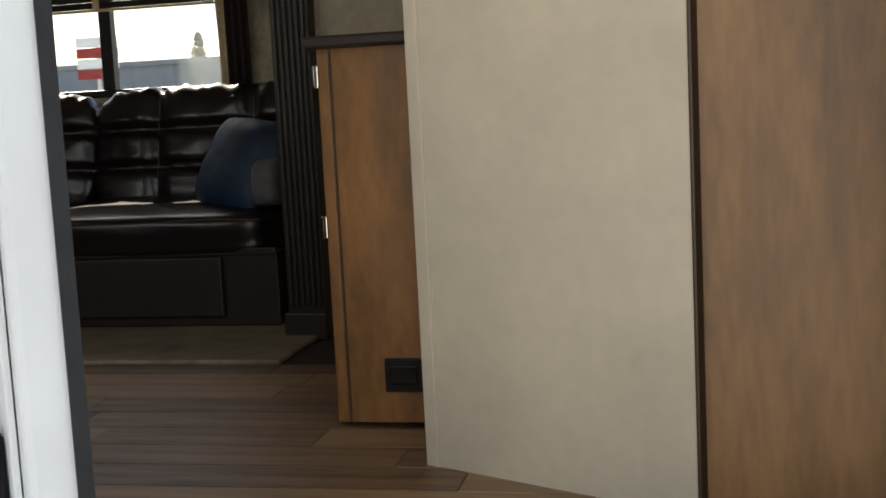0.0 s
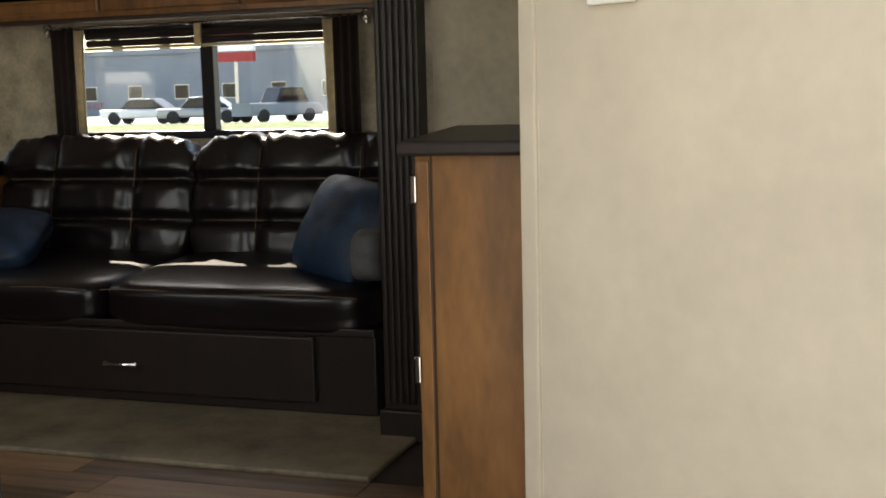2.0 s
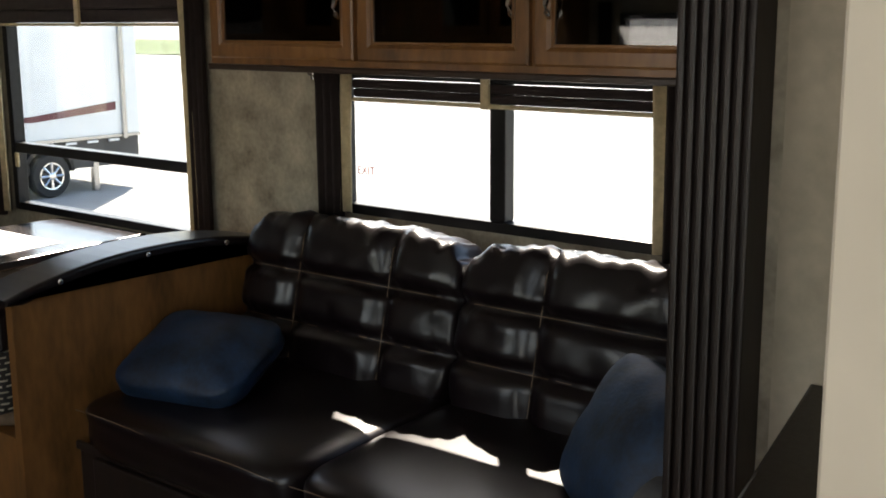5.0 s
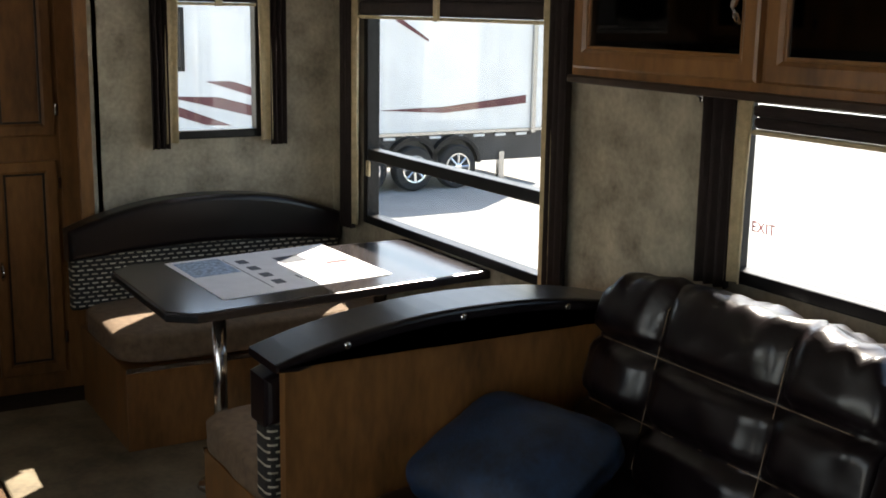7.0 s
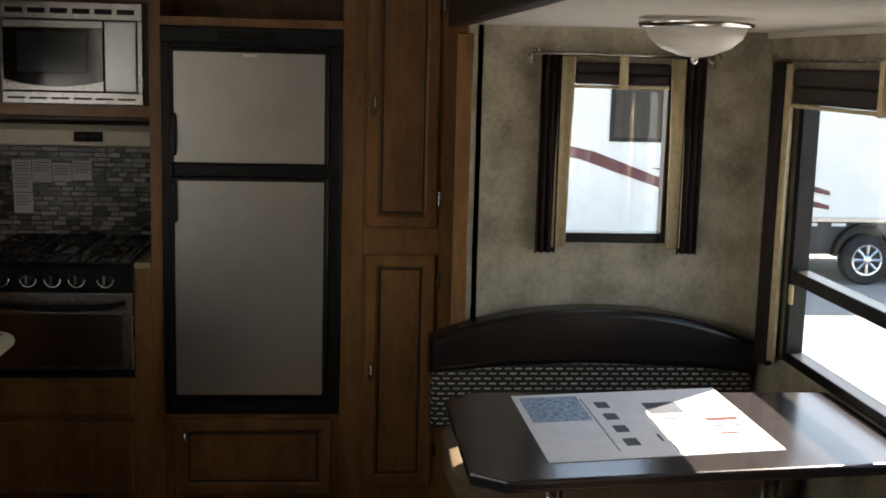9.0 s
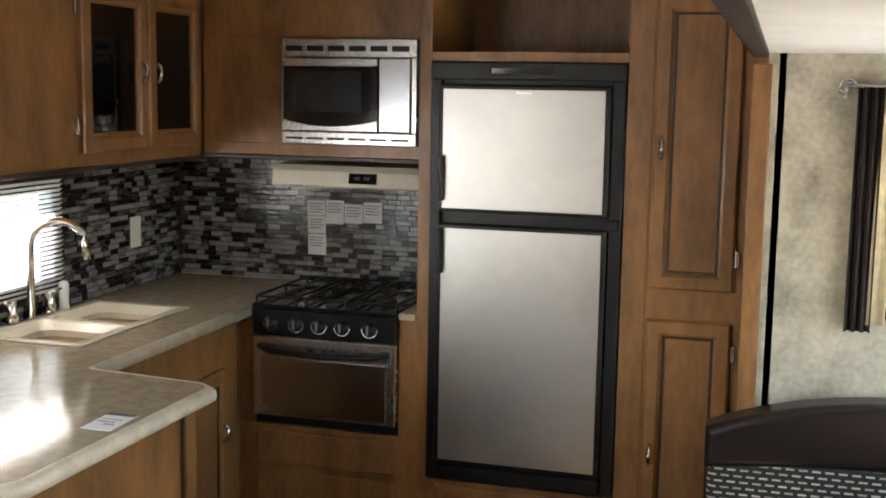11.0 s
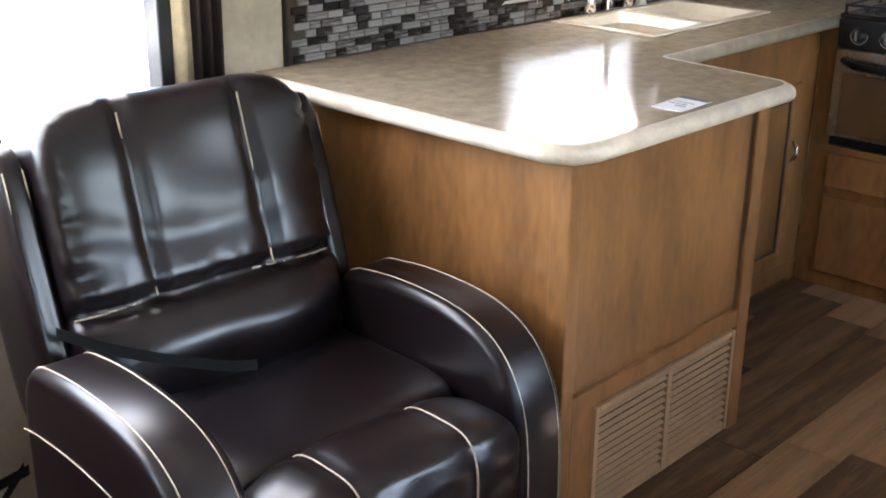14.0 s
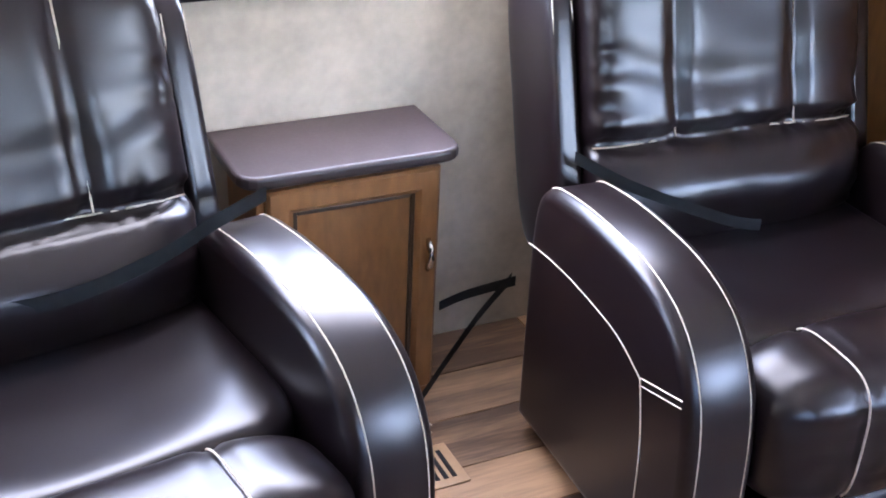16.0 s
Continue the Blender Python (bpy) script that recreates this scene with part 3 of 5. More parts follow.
for x0, x1 in ((-1.05, GAP), (GAP, 0.93)):
    cx, w = (x0 + x1) / 2, x1 - x0
    part("seat_cushion", cushion((w + 0.01, 0.80, 0.17), 7, 16, Matrix.Translation((cx, 2.17, 0.385)) @ pose(0, 0, 0, 3)), LEATHER, sofa)
    M = Matrix.Translation((cx, 2.55, 0.66)) @ pose(0, 0, 0, -13)
    part("back_cushion", cushion((w + 0.01, 0.24, 0.56), 5.5, 34, M, tuft((-0.42, 0.42), (-0.28, 0.32))), LEATHER, sofa, "tufted leather back cushion")
    for cxx in (-0.42, 0.42):
        pts = [M @ Vector((cxx * w / 2, -0.083 + (0.03 if abs(z) > 0.85 else 0), z * 0.28)) for z in [k / 8 - 1 for k in range(17)][1:-1]]
        seam("back_seam", pts, sofa, 0.0014, THREAD_DIM)
    for zz in (-0.28, 0.32):
        pts = [M @ Vector((x * w / 2, -0.083 + (0.02 if abs(x) > 0.9 else 0), zz * 0.28)) for x in [k / 8 - 1 for k in range(17)][1:-1]]
        seam("back_seam", pts, sofa, 0.0014, THREAD_DIM)
    seam("seat_seam", [(x0 + 0.03 + (w - 0.06) * k / 10, 1.775, 0.425 + 0.004 * math.sin(k)) for k in range(11)], sofa, 0.0014, THREAD_DIM)
part("arm", cushion((0.12, 0.55, 0.18), 5, 8, Matrix.Translation((0.90, 2.1, 0.55))), GREYCLOTH, sofa, "grey rolled arm pad", True)


def throw_pillow(label, at, rx, ry, rz, s=0.46):
    p = thing("throw_pillow", at, label, "pillow", "blue throw pillows")
    M = Matrix.Translation(at) @ pose(0, 0, 0, rx, ry, rz)

    def pinch(x, y, z):
        k = 1 - (1 - (abs(x)) ** 3) * (1 - (abs(z)) ** 3)
        return Vector((0, y * 0.6 * k - 0.06 * noise.noise(Vector((x * 3, z * 3, at[0]))), 0))
    part("cover", cushion((s, 0.20, s * 0.84), 5, 18, M, pinch), BLUE, p)
    h, k = s / 2, s * 0.84 / 2
    ring = [((abs(math.cos(a)) ** 0.4) * math.copysign(h, math.cos(a)), (abs(math.sin(a)) ** 0.4) * math.copysign(k, math.sin(a))) for a in [q * math.pi / 24 for q in range(49)]]
    part("piping", tube(bmesh.new(), [M @ Vector((u * 0.97, 0, v * 0.97)) for u, v in ring], 0.003, 6), GREYCLOTH, p, "twisted grey piping")


throw_pillow("deep blue velvet throw pillow lying against the sofa back", (-0.82, 2.10, 0.55), -68, 0, 14)
throw_pillow("deep blue velvet throw pillow leaning at the sofa end", (0.73, 2.10, 0.61), -28, 6, -34)

# ---- overhead cabinets above the sofa ----


def cabinet_door(parent, axis, at, a0, a1, z0, z1, out, glass=None, handle_at=None, vertical=True, groove=True):
    """A framed door on a cabinet's face; out is +1 or -1 along the axis across."""
    def P(p, q, n0, n1, r, s, bev=0.0):
        n0, n1 = sorted((at + out * n0, at + out * n1))
        return B(p, q, n0, n1, r, s, bev=bev) if axis == "y" else B(n0, n1, p, q, r, s, bev=bev)
    f = 0.05
    bm = bmesh.new()
    rings = []
    for o, n in ((0, 0.001), (0, 0.017), (0.006, 0.022), (f - 0.010, 0.022), (f, 0.015), (f, 0.001)):
        corners = ((a0 + o, z0 + o), (a1 - o, z0 + o), (a1 - o, z1 - o), (a0 + o, z1 - o))
        rings.append([bm.verts.new((a, at + out * n, z) if axis == "y" else (at + out * n, a, z)) for a, z in corners])
    for p, q in zip(rings, rings[1:] + rings[:1]):
        for k in range(4):
            bm.faces.new((p[k], p[(k + 1) % 4], q[(k + 1) % 4], q[k]))
    bmesh.ops.recalc_face_normals(bm, faces=bm.faces[:])
    d = part("door", bm, WOOD, parent)
    g0, g1 = (a0 + f, a1 - f)
    if groove:
        w = 0.009
        for q in ((g0, g0 + w, z0 + f, z1 - f), (g1 - w, g1, z0 + f, z1 - f), (g0 + w, g1 - w, z0 + f, z0 + f + w), (g0 + w, g1 - w, z1 - f - w, z1 - f)):
            part("bead", P(q[0], q[1], 0.001, 0.014, q[2], q[3], 0.002), WOOD if glass else WOOD_D, d, "" if glass else "dark glazed bead")
        g0, g1, f = g0 + w, g1 - w, f + w
    part("door_panel", P(g0, g1, 0.002, 0.008, z0 + f, z1 - f), glass or WOOD, d, "dark glass panel" if glass else "")
    if handle_at:
        a, z = handle_at
        h = 0.035
        n = at + out * 0.042
        ends = [(a, z - h), (a, z + h)] if vertical else [(a - h, z), (a + h, z)]
        bend = [0.024, 0.038, 0.044, 0.038, 0.024]
        pts = []
        for k, b in enumerate(bend):
            pa = ends[0][0] + (ends[1][0] - ends[0][0]) * k / 4
            pz = ends[0][1] + (ends[1][1] - ends[0][1]) * k / 4
            pts.append((pa, at + out * b, pz) if axis == "y" else (at + out * b, pa, pz))
        part("handle", tube(bmesh.new(), pts, [0.005, 0.008, 0.0065, 0.008, 0.005], 8), CHROME, d, "brushed nickel pull", True)
    return d


UY = 2.50
over = thing("overhead_cabinet", (-0.25, 2.6, 1.43), "stained maple overhead cabinet with smoked glass doors", "cabinet", "overhead cabinets")
part("body", B(-1.19, 0.95, UY, YO - 0.001, 1.435, ZS - 0.002), WOOD, over)
part("light_rail", B(-1.20, 0.952, UY - 0.012, UY + 0.03, 1.415, 1.4345, bev=0.004), WOOD_D, over)
for a0, a1, ha in ((-1.165, -0.505, -0.56), (-0.485, 0.145, 0.095), (0.165, 0.80, 0.215)):
    cabinet_door(over, "y", UY, a0, a1, 1.455, 1.765, -1, DARKGLASS, (ha, 1.615))

# ---- dinette ----


def bench(x_back, q, label):
    """A booth bench; q points from its back towards the table."""
    b = thing("dinette_bench", (x_back, 2.2, 0.045), label, "bench", "dinette benches")
    s = sorted
    x0, x1 = s((x_back, x_back + q * 0.66))
    part("base", B(x0, x1, 1.66, 2.74, 0.021, 0.33, bev=0.004), WOOD, b, "stained maple bench base")
    fx = x_back + q * 0.661
    part("trim_strip", B(*s((fx, fx + q * 0.006)), 1.66, 2.74, 0.315, 0.332), STEEL, b, "thin metal edge strip")
    part("seat_cushion", cushion((0.58, 1.10, 0.12), 8, 10, Matrix.Translation((x_back + q * 0.38, 2.19, 0.395))), TANCLOTH, b, "tan fabric seat cushion")
    bx0, bx1 = s((x_back + q * 0.03, x_back + q * 0.115))
    out = [(1.61, 0.42)] + [(1.61, 0.55)] + arc_top(1.61, 2.745, 0.63, 0.675, 12) + [(2.745, 0.42)]
    part("backrest", prism(bmesh.new(), out, "x", bx0, bx1, bev=0.02, seg=3), WEAVE, b, "cream and dark zigzag woven backrest")
    out = [(1.60, 0.615)] + arc_top(1.60, 2.75, 0.735, 0.845, 20, 2.2) + [(2.75, 0.615)] + arc_top(1.60, 2.75, 0.615, 0.65, 20)[::-1][1:-1]
    cap0, cap1 = s((x_back + q * 0.005, x_back + q * 0.13))
    part("bolster", prism(bmesh.new(), out, "x", cap0, cap1, bev=0.024, seg=4), LEATHER, b, "arched dark leather bolster")
    return b


b1 = bench(XE + 0.003, 1, "dinette bench with woven back and arched leather bolster against the wall")
b2 = bench(-1.12, -1, "dinette bench with woven back and wooden panel behind it")
part("back_panel", prism(bmesh.new(), [(1.63, 0.05), (1.63, 0.76)] + arc_top(1.64, 2.75, 0.765, 0.845, 14, 2.2) + [(2.75, 0.05)], "x", -1.118, -1.085), WOOD, b2, "stained wood back panel facing the sofa")
part("leather_cap", prism(bmesh.new(), [(1.60, 0.77)] + arc_top(1.60, 2.75, 0.79, 0.872, 20, 2.2) + [(2.75, 0.77)] + arc_top(1.60, 2.75, 0.75, 0.83, 20, 2.2)[::-1][1:-1], "x", -1.25, -1.06, bev=0.012, seg=3), LEATHER, b2, "dark leather cap over the panel")
for y in (1.78, 2.1, 2.42):
    z = 0.77 + 0.075 * (1 - abs(2 * (y - 1.6) / 1.15 - 1) ** 2.2)
    part("snap", disc_stack(bmesh.new(), (-1.061, y, z + 0.004), (1, 0, 0), [(0, 0.01), (0.004, 0.009), (0.006, 0.004)], 10), CHROME, b2, "silver snap button", True)

TZ = 0.715
table = thing("dinette_table", (-2.2, 2.2, 0.045), "dark laminate dinette table with pale edge, on metal posts", "table")
TO = [(-2.60, 1.68), (-2.52, 1.60), (-1.92, 1.60), (-1.86, 1.68), (-1.98, 2.765), (-2.60, 2.765)]
part("tabletop", prism(bmesh.new(), TO, "z", TZ - 0.032, TZ, bev=0.006), TABLETOP, table)
part("edge_band", prism(bmesh.new(), [(x * 1.0012 + 0.0026, 1.6 + (y - 1.6) * 1.001 - 0.002) for x, y in TO], "z", TZ - 0.024, TZ - 0.01), BLACK, table)
for y in (1.86, 2.45):
    part("leg", tube(bmesh.new(), [(-2.2, y, 0.021), (-2.2, y, TZ - 0.032)], 0.024, 16), CHROME, table, smooth=True)
    part("foot_plate", disc_stack(bmesh.new(), (-2.2, y, 0.021), (0, 0, 1), [(0, 0.085), (0.01, 0.08), (0.02, 0.03)], 20), CHROME, table, smooth=True)


def sheet(name, pts, z, label, marks, cat="brochure"):
    """A paper on a flat top; marks are rows (u0, u1, v0, v1, material) in parts of the sheet."""
    a, b, d = Vector(pts[0]), Vector(pts[1]), Vector(pts[2])
    u, v = b - a, d - a

    def quad(u0, u1, v0, v1, lo, hi):
        q = [a + u * s + v * t for s, t in ((u0, v0), (u1, v0), (u1, v1), (u0, v1))]
        return prism(bmesh.new(), [(p.x, p.y) for p in q], "z", lo, hi)
    t = thing(name, (*(a + (u + v) / 2).to_2d(), z), label, cat)
    part("paper", quad(0, 1, 0, 1, z + 0.0006, z + 0.002), PAPER, t)
    for u0, u1, v0, v1, m in marks:
        part("print", quad(u0, u1, v0, v1, z + 0.0021, z + 0.0026), m, t)
    return t


sheet("brochure", ((-1.98, 1.80), (-2.07, 2.43), (-2.55, 1.79)), TZ, "open printed brochure spread on the dinette table",
      [(0.03, 0.30, 0.55, 0.95, PHOTO)] + [(0.36, 0.42, 0.16 + 0.19 * k, 0.26 + 0.19 * k, INK) for k in range(4)] + [(0.31, 0.315, 0.1, 0.9, INK)]
      + [(0.58, 0.74, 0.60, 0.78, INK), (0.60, 0.72, 0.50, 0.53, GREYCLOTH), (0.80, 0.95, 0.45, 0.50, MAROON), (0.80, 0.93, 0.36, 0.39, GREYCLOTH), (0.52, 0.53, 0.20, 0.30, INK), (0.55, 0.555, 0.05, 0.2, INK), (0.80, 0.9, 0.25, 0.28, MAROON)])

lamp = thing("ceiling_lamp", (-2.3, 2.2, ZS), "frosted dome ceiling lamp with chrome rim, switched off", "lamp")
part("rim", disc_stack(bmesh.new(), (-2.3, 2.2, ZS), (0, 0, -1), [(0, 0.145), (0.012, 0.15), (0.022, 0.146), (0.026, 0.135)], 32), CHROME, lamp, smooth=True)
part("shade", disc_stack(bmesh.new(), (-2.3, 2.2, ZS - 0.022), (0, 0, -1), [(0, 0.132), (0.03, 0.12), (0.055, 0.09), (0.072, 0.045), (0.078, 0.012)], 32), SHADE_GLASS, lamp, "frosted glass bowl", True)
part("finial", disc_stack(bmesh.new(), (-2.3, 2.2, ZS - 0.098), (0, 0, -1), [(0, 0.006), (0.006, 0.011), (0.014, 0.009), (0.02, 0.003)], 12), CHROME, lamp, smooth=True)

# ---- fridge and pantry wall ----
XK = -3.53
tall = thing("fridge_surround", (-3.8, 1.2, 0), "stained maple tall cabinet around the fridge with open top shelf", "cabinet")
part("side_panel", B(XF + 0.002, XK, 0.615, 0.655, 0.0, ZC - 0.002), WOOD, tall)
part("side_panel", B(XF + 0.002, XK, 1.297, 1.375, 0.0, ZC - 0.002), WOOD, tall)
part("shelf", B(XF + 0.002, XK, 0.656, 1.296, 1.775, 1.805), WOOD, tall)
part("plinth", B(XF + 0.002, XK - 0.002, 0.656, 1.296, 0.0, 0.36), WOOD, tall)
part("back_panel", B(XF + 0.002, XF + 0.02, 0.656, 1.296, 0.36, ZC - 0.002), WOOD, tall)
cabinet_door(tall, "x", XK - 0.002, 0.69, 1.27, 0.05, 0.345, 1, None, (0.73, 0.27))
pantry = thing("pantry_cabinet", (-3.8, 1.55, 0), "stained maple pantry with two dark-beaded doors", "cabinet")
part("body", B(XF + 0.002, XK, 1.376, YS + 0.05, 0.0, ZC - 0.002), WOOD, pantry)
cabinet_door(pantry, "x", XK, 1.385, 1.645, 1.07, 1.98, 1, None, (1.41, 1.515))
cabinet_door(pantry, "x", XK, 1.385, 1.645, 0.08, 0.97, 1, None, (1.41, 0.53))
for z in (1.15, 1.85, 0.2, 0.85):
    part("hinge", B(XK + 0.001, XK + 0.015, 1.648, 1.66, z, z + 0.05, bev=0.002), CHROME, pantry)
part("filler", B(XK + 0.0005, XK + 0.004, 1.665, YS + 0.049, 0.0, ZC - 0.01), WOOD, pantry)
part("end_strip", B(XK + 0.005, XE + 0.0, YS + 0.03, YS + 0.05, 0.0, ZS), WOOD, pantry)

fr = thing("refrigerator", (-3.8, 0.99, 0.365), "two-door silver refrigerator in a black frame", "refrigerator")
F0, F1 = 0.657, 1.293
part("body", B(XF + 0.03, XK - 0.012, F0, F1, 0.365, 1.77), BLACK, fr)
part("frame", B(XK - 0.012, XK + 0.012, F0, F0 + 0.035, 0.37, 1.715, bev=0.003), BLACK, fr)
part("frame", B(XK - 0.012, XK + 0.012, F1 - 0.04, F1, 0.37, 1.715, bev=0.003), BLACK, fr)
part("control_panel", B(XK - 0.012, XK + 0.02, F0, F1, 1.716, 1.772, bev=0.004), BLACK, fr)
part("display", B(XK + 0.0201, XK + 0.022, 0.86, 1.06, 1.735, 1.755, bev=0.002), BLACKGLOSS, fr)
part("frame", B(XK - 0.012, XK + 0.012, F0 + 0.036, F1 - 0.046, 0.37, 0.415, bev=0.003), BLACK, fr)
for z0, z1, hz in ((1.285, 1.70, (1.32, 1.47)), (0.43, 1.245, (1.08, 1.23))):
    d = part("fridge_door", B(XK - 0.01, XK + 0.022, 0.685, 1.25, z0, z1, bev=0.006), BLACK, fr)
    part("door_panel", B(XK + 0.0225, XK + 0.026, 0.703, 1.232, z0 + 0.012, z1 - 0.014, bev=0.001), FRIDGE, d, "brushed silver panel")
    part("door_handle", B(XK + 0.0225, XK + 0.05, 0.69, 0.712, hz[0], hz[1], bev=0.008), BLACK, d)
part("brand_badge", B(XK + 0.0262, XK + 0.028, 0.945, 0.995, 1.672, 1.68), PLASTIC_W, fr)
part("hinge", B(XK + 0.013, XK + 0.045, 1.245, 1.285, 1.25, 1.28, bev=0.003), BLACK, fr)

# ---- cooker, hood, microwave ----
ck = thing("gas_cooker", (-3.8, 0.28, 0.52), "black and stainless gas cooker with five knobs", "cooker")
G0, G1 = 0.02, 0.55
part("body", B(XF + 0.03, XK - 0.006, G0, G1, 0.50, 0.915), BLACK, ck)
part("cooktop", B(XF + 0.04, XK + 0.03, G0, G1, 0.916, 0.932, bev=0.005), BLACKGLOSS, ck, "glossy black cooktop")
part("control_panel", prism(bmesh.new(), [(XK - 0.005, 0.825), (XK + 0.022, 0.825), (XK + 0.032, 0.914), (XK - 0.005, 0.914)], "y", G0, G1, bev=0.003), BLACK, ck)
for k, y in enumerate((0.09, 0.185, 0.27, 0.355, 0.455)):
    kn = part("knob", disc_stack(bmesh.new(), (XK + 0.026, y, 0.868), (1, 0, 0.1), [(0, 0.027), (0.006, 0.026), (0.008, 0.019), (0.022, 0.017), (0.024, 0.015)], 16), BLACK, ck, smooth=True)
    part("ring", disc_stack(bmesh.new(), (XK + 0.024, y, 0.868), (1, 0, 0.1), [(0, 0.031), (0.003, 0.030)], 18), STEEL, kn, "thin silver ring")
    part("pointer", B(XK + 0.046, XK + 0.054, y - 0.004, y + 0.004, 0.855, 0.886, bev=0.001), GREYCLOTH, kn)
od = part("oven_door", B(XK + 0.0, XK + 0.028, G0, G1, 0.535, 0.82, bev=0.005), STEEL, ck, "stainless oven door")
part("oven_glass", B(XK + 0.0285, XK + 0.031, G0 + 0.035, G1 - 0.035, 0.55, 0.745, bev=0.002), mat("oven_dark_mirror", (0.42, 0.38, 0.34), 0.2, 1.0, vary=0.05), od, "dark mirrored oven glass")
part("oven_handle", tube(bmesh.new(), [(XK + 0.03, 0.05, 0.785), (XK + 0.055, 0.10, 0.775), (XK + 0.06, 0.285, 0.768), (XK + 0.055, 0.47, 0.775), (XK + 0.03, 0.52, 0.785)], 0.012, 8), BLACK, od, "black bowed handle", True)
for y in (0.10, 0.285, 0.47):
    bm = bmesh.new()
    for yy in (-0.075, 0.0, 0.075):
        tube(bm, [(XF + 0.09, y + yy, 0.955), (XK - 0.0, y + yy, 0.955)], 0.005, 6)
    for xx in (XF + 0.09, XF + 0.3, XK - 0.0):
        tube(bm, [(xx, y - 0.075, 0.955), (xx, y + 0.075, 0.955)], 0.005, 6)
        tube(bm, [(xx, y - 0.075, 0.932), (xx, y - 0.075, 0.955)], 0.005, 6)
        tube(bm, [(xx, y + 0.075, 0.932), (xx, y + 0.075, 0.955)], 0.005, 6)
    part("grate", bm, BLACK, ck, "black wire pan grate")
for x, y in ((-3.72, 0.14), (-3.72, 0.43), (-3.95, 0.28)):
    part("burner", disc_stack(bmesh.new(), (x, y, 0.932), (0, 0, 1), [(0, 0.05), (0.008, 0.045), (0.012, 0.028), (0.018, 0.026)], 18), STEEL, ck, smooth=True)
under = thing("cooker_cabinet", (-3.8, 0.3, 0), "stained maple cabinet with two plain fronts under the cooker", "cabinet")
part("body", B(XF + 0.002, XK - 0.004, -0.045, 0.614, 0.0, 0.495), WOOD, under)
part("side_stile", B(XF + 0.3, XK - 0.004, 0.552, 0.614, 0.496, 0.905), WOOD, under)
part("side_stile", B(XF + 0.3, XK - 0.004, -0.045, 0.018, 0.496, 0.875), WOOD, under)
part("drawer_front", B(XK - 0.003, XK + 0.016, 0.03, 0.54, 0.36, 0.475, bev=0.004), WOOD, under)
part("drawer_front", B(XK - 0.003, XK + 0.016, 0.03, 0.54, 0.06, 0.33, bev=0.004), WOOD, under)
part("counter_end", B(XF + 0.002, XK + 0.012, 0.553, 0.613, 0.906, 0.93, bev=0.004), COUNTER, under)

hood = thing("range_hood", (-3.8, 0.3, 1.36), "slim almond range hood with black switch plate", "range hood")
part("canopy", prism(bmesh.new(), [(XF + 0.002, 1.425), (XF + 0.42, 1.412), (XF + 0.445, 1.392), (XF + 0.455, 1.342), (XF + 0.44, 1.335), (XF + 0.002, 1.335)], "y", 0.04, 0.613, bev=0.003), HOOD, hood)
part("switch_plate", prism(bmesh.new(), [(XF + 0.4475, 1.389), (XF + 0.4495, 1.389), (XF + 0.4565, 1.353), (XF + 0.4545, 1.353)], "y", 0.33, 0.432), BLACKGLOSS, hood)
for y in (0.352, 0.386):
    part("rocker", B(XF + 0.452, XF + 0.459, y, y + 0.022, 1.366, 1.378, bev=0.002), BLACK, hood)
XU = -3.62
upk = thing("overhead_cabinet", (-3.85, 0.3, 1.47), "stained maple overhead cabinet holding the microwave", "cabinet", "kitchen overhead cabinets")
part("body", B(XF + 0.002, XU, -0.22, 0.613, 1.445, 1.485), WOOD, upk)
part("top_panel", B(XF + 0.002, XU, -0.22, 0.613, 1.85, ZC - 0.002), WOOD, upk)
part("side_panel", B(XF + 0.002, XU, -0.22, 0.09, 1.486, 1.849), WOOD, upk)
part("light_rail", B(XU - 0.02, XU + 0.008, -0.22, 0.613, 1.430, 1.4445, bev=0.003), WOOD_D, upk)
mw = thing("microwave_oven", (-3.8, 0.4, 1.50), "stainless built-in microwave with vented trim kit", "microwave")
part("body", B(XF + 0.05, XU + 0.01, 0.093, 0.600, 1.487, 1.847), BLACK, mw)
part("trim_kit", box(box(box(B(XU + 0.011, XU + 0.03, 0.093, 0.585, 1.785, 1.847, bev=0.003), XU + 0.011, XU + 0.03, 0.093, 0.585, 1.488, 1.532, 0.003), XU + 0.011, XU + 0.028, 0.565, 0.585, 1.532, 1.785, 0.003), XU + 0.011, XU + 0.028, 0.093, 0.100, 1.532, 1.785, 0.002), STEEL, mw, "stainless trim frame")
part("side_gap", B(XU + 0.0105, XU + 0.02, 0.586, 0.611, 1.488, 1.847), BLACK, mw)
for k in range(6):
    y = 0.112 + k * 0.077
    part("vent_slot", B(XU + 0.0302, XU + 0.032, y, y + 0.06, 1.806, 1.824), BLACK, mw)
    part("vent_slot", B(XU + 0.0302, XU + 0.032, y, y + 0.06, 1.505, 1.512), BLACK, mw)
md = part("microwave_door", B(XU + 0.011, XU + 0.036, 0.102, 0.450, 1.535, 1.783, bev=0.004), BLACKGLOSS, mw, "black glass door")
part("door_window", B(XU + 0.0362, XU + 0.0375, 0.15, 0.39, 1.60, 1.74, bev=0.001), mat("mesh_window", (0.02, 0.02, 0.021), 0.12, vary=0.1), md)
part("door_edge", prism(bmesh.new(), [(0.102 + 0.348 * k / 10, 1.574 - 0.022 * (1 - (k / 5 - 1) ** 2)) for k in range(11)] + [(0.45, 1.535), (0.102, 1.535)], "x", XU + 0.0362, XU + 0.044, bev=0.002), STEEL, md, "curved stainless lower edge")
part("door_edge", B(XU + 0.0362, XU + 0.044, 0.104, 0.449, 1.755, 1.782, bev=0.003), STEEL, md)
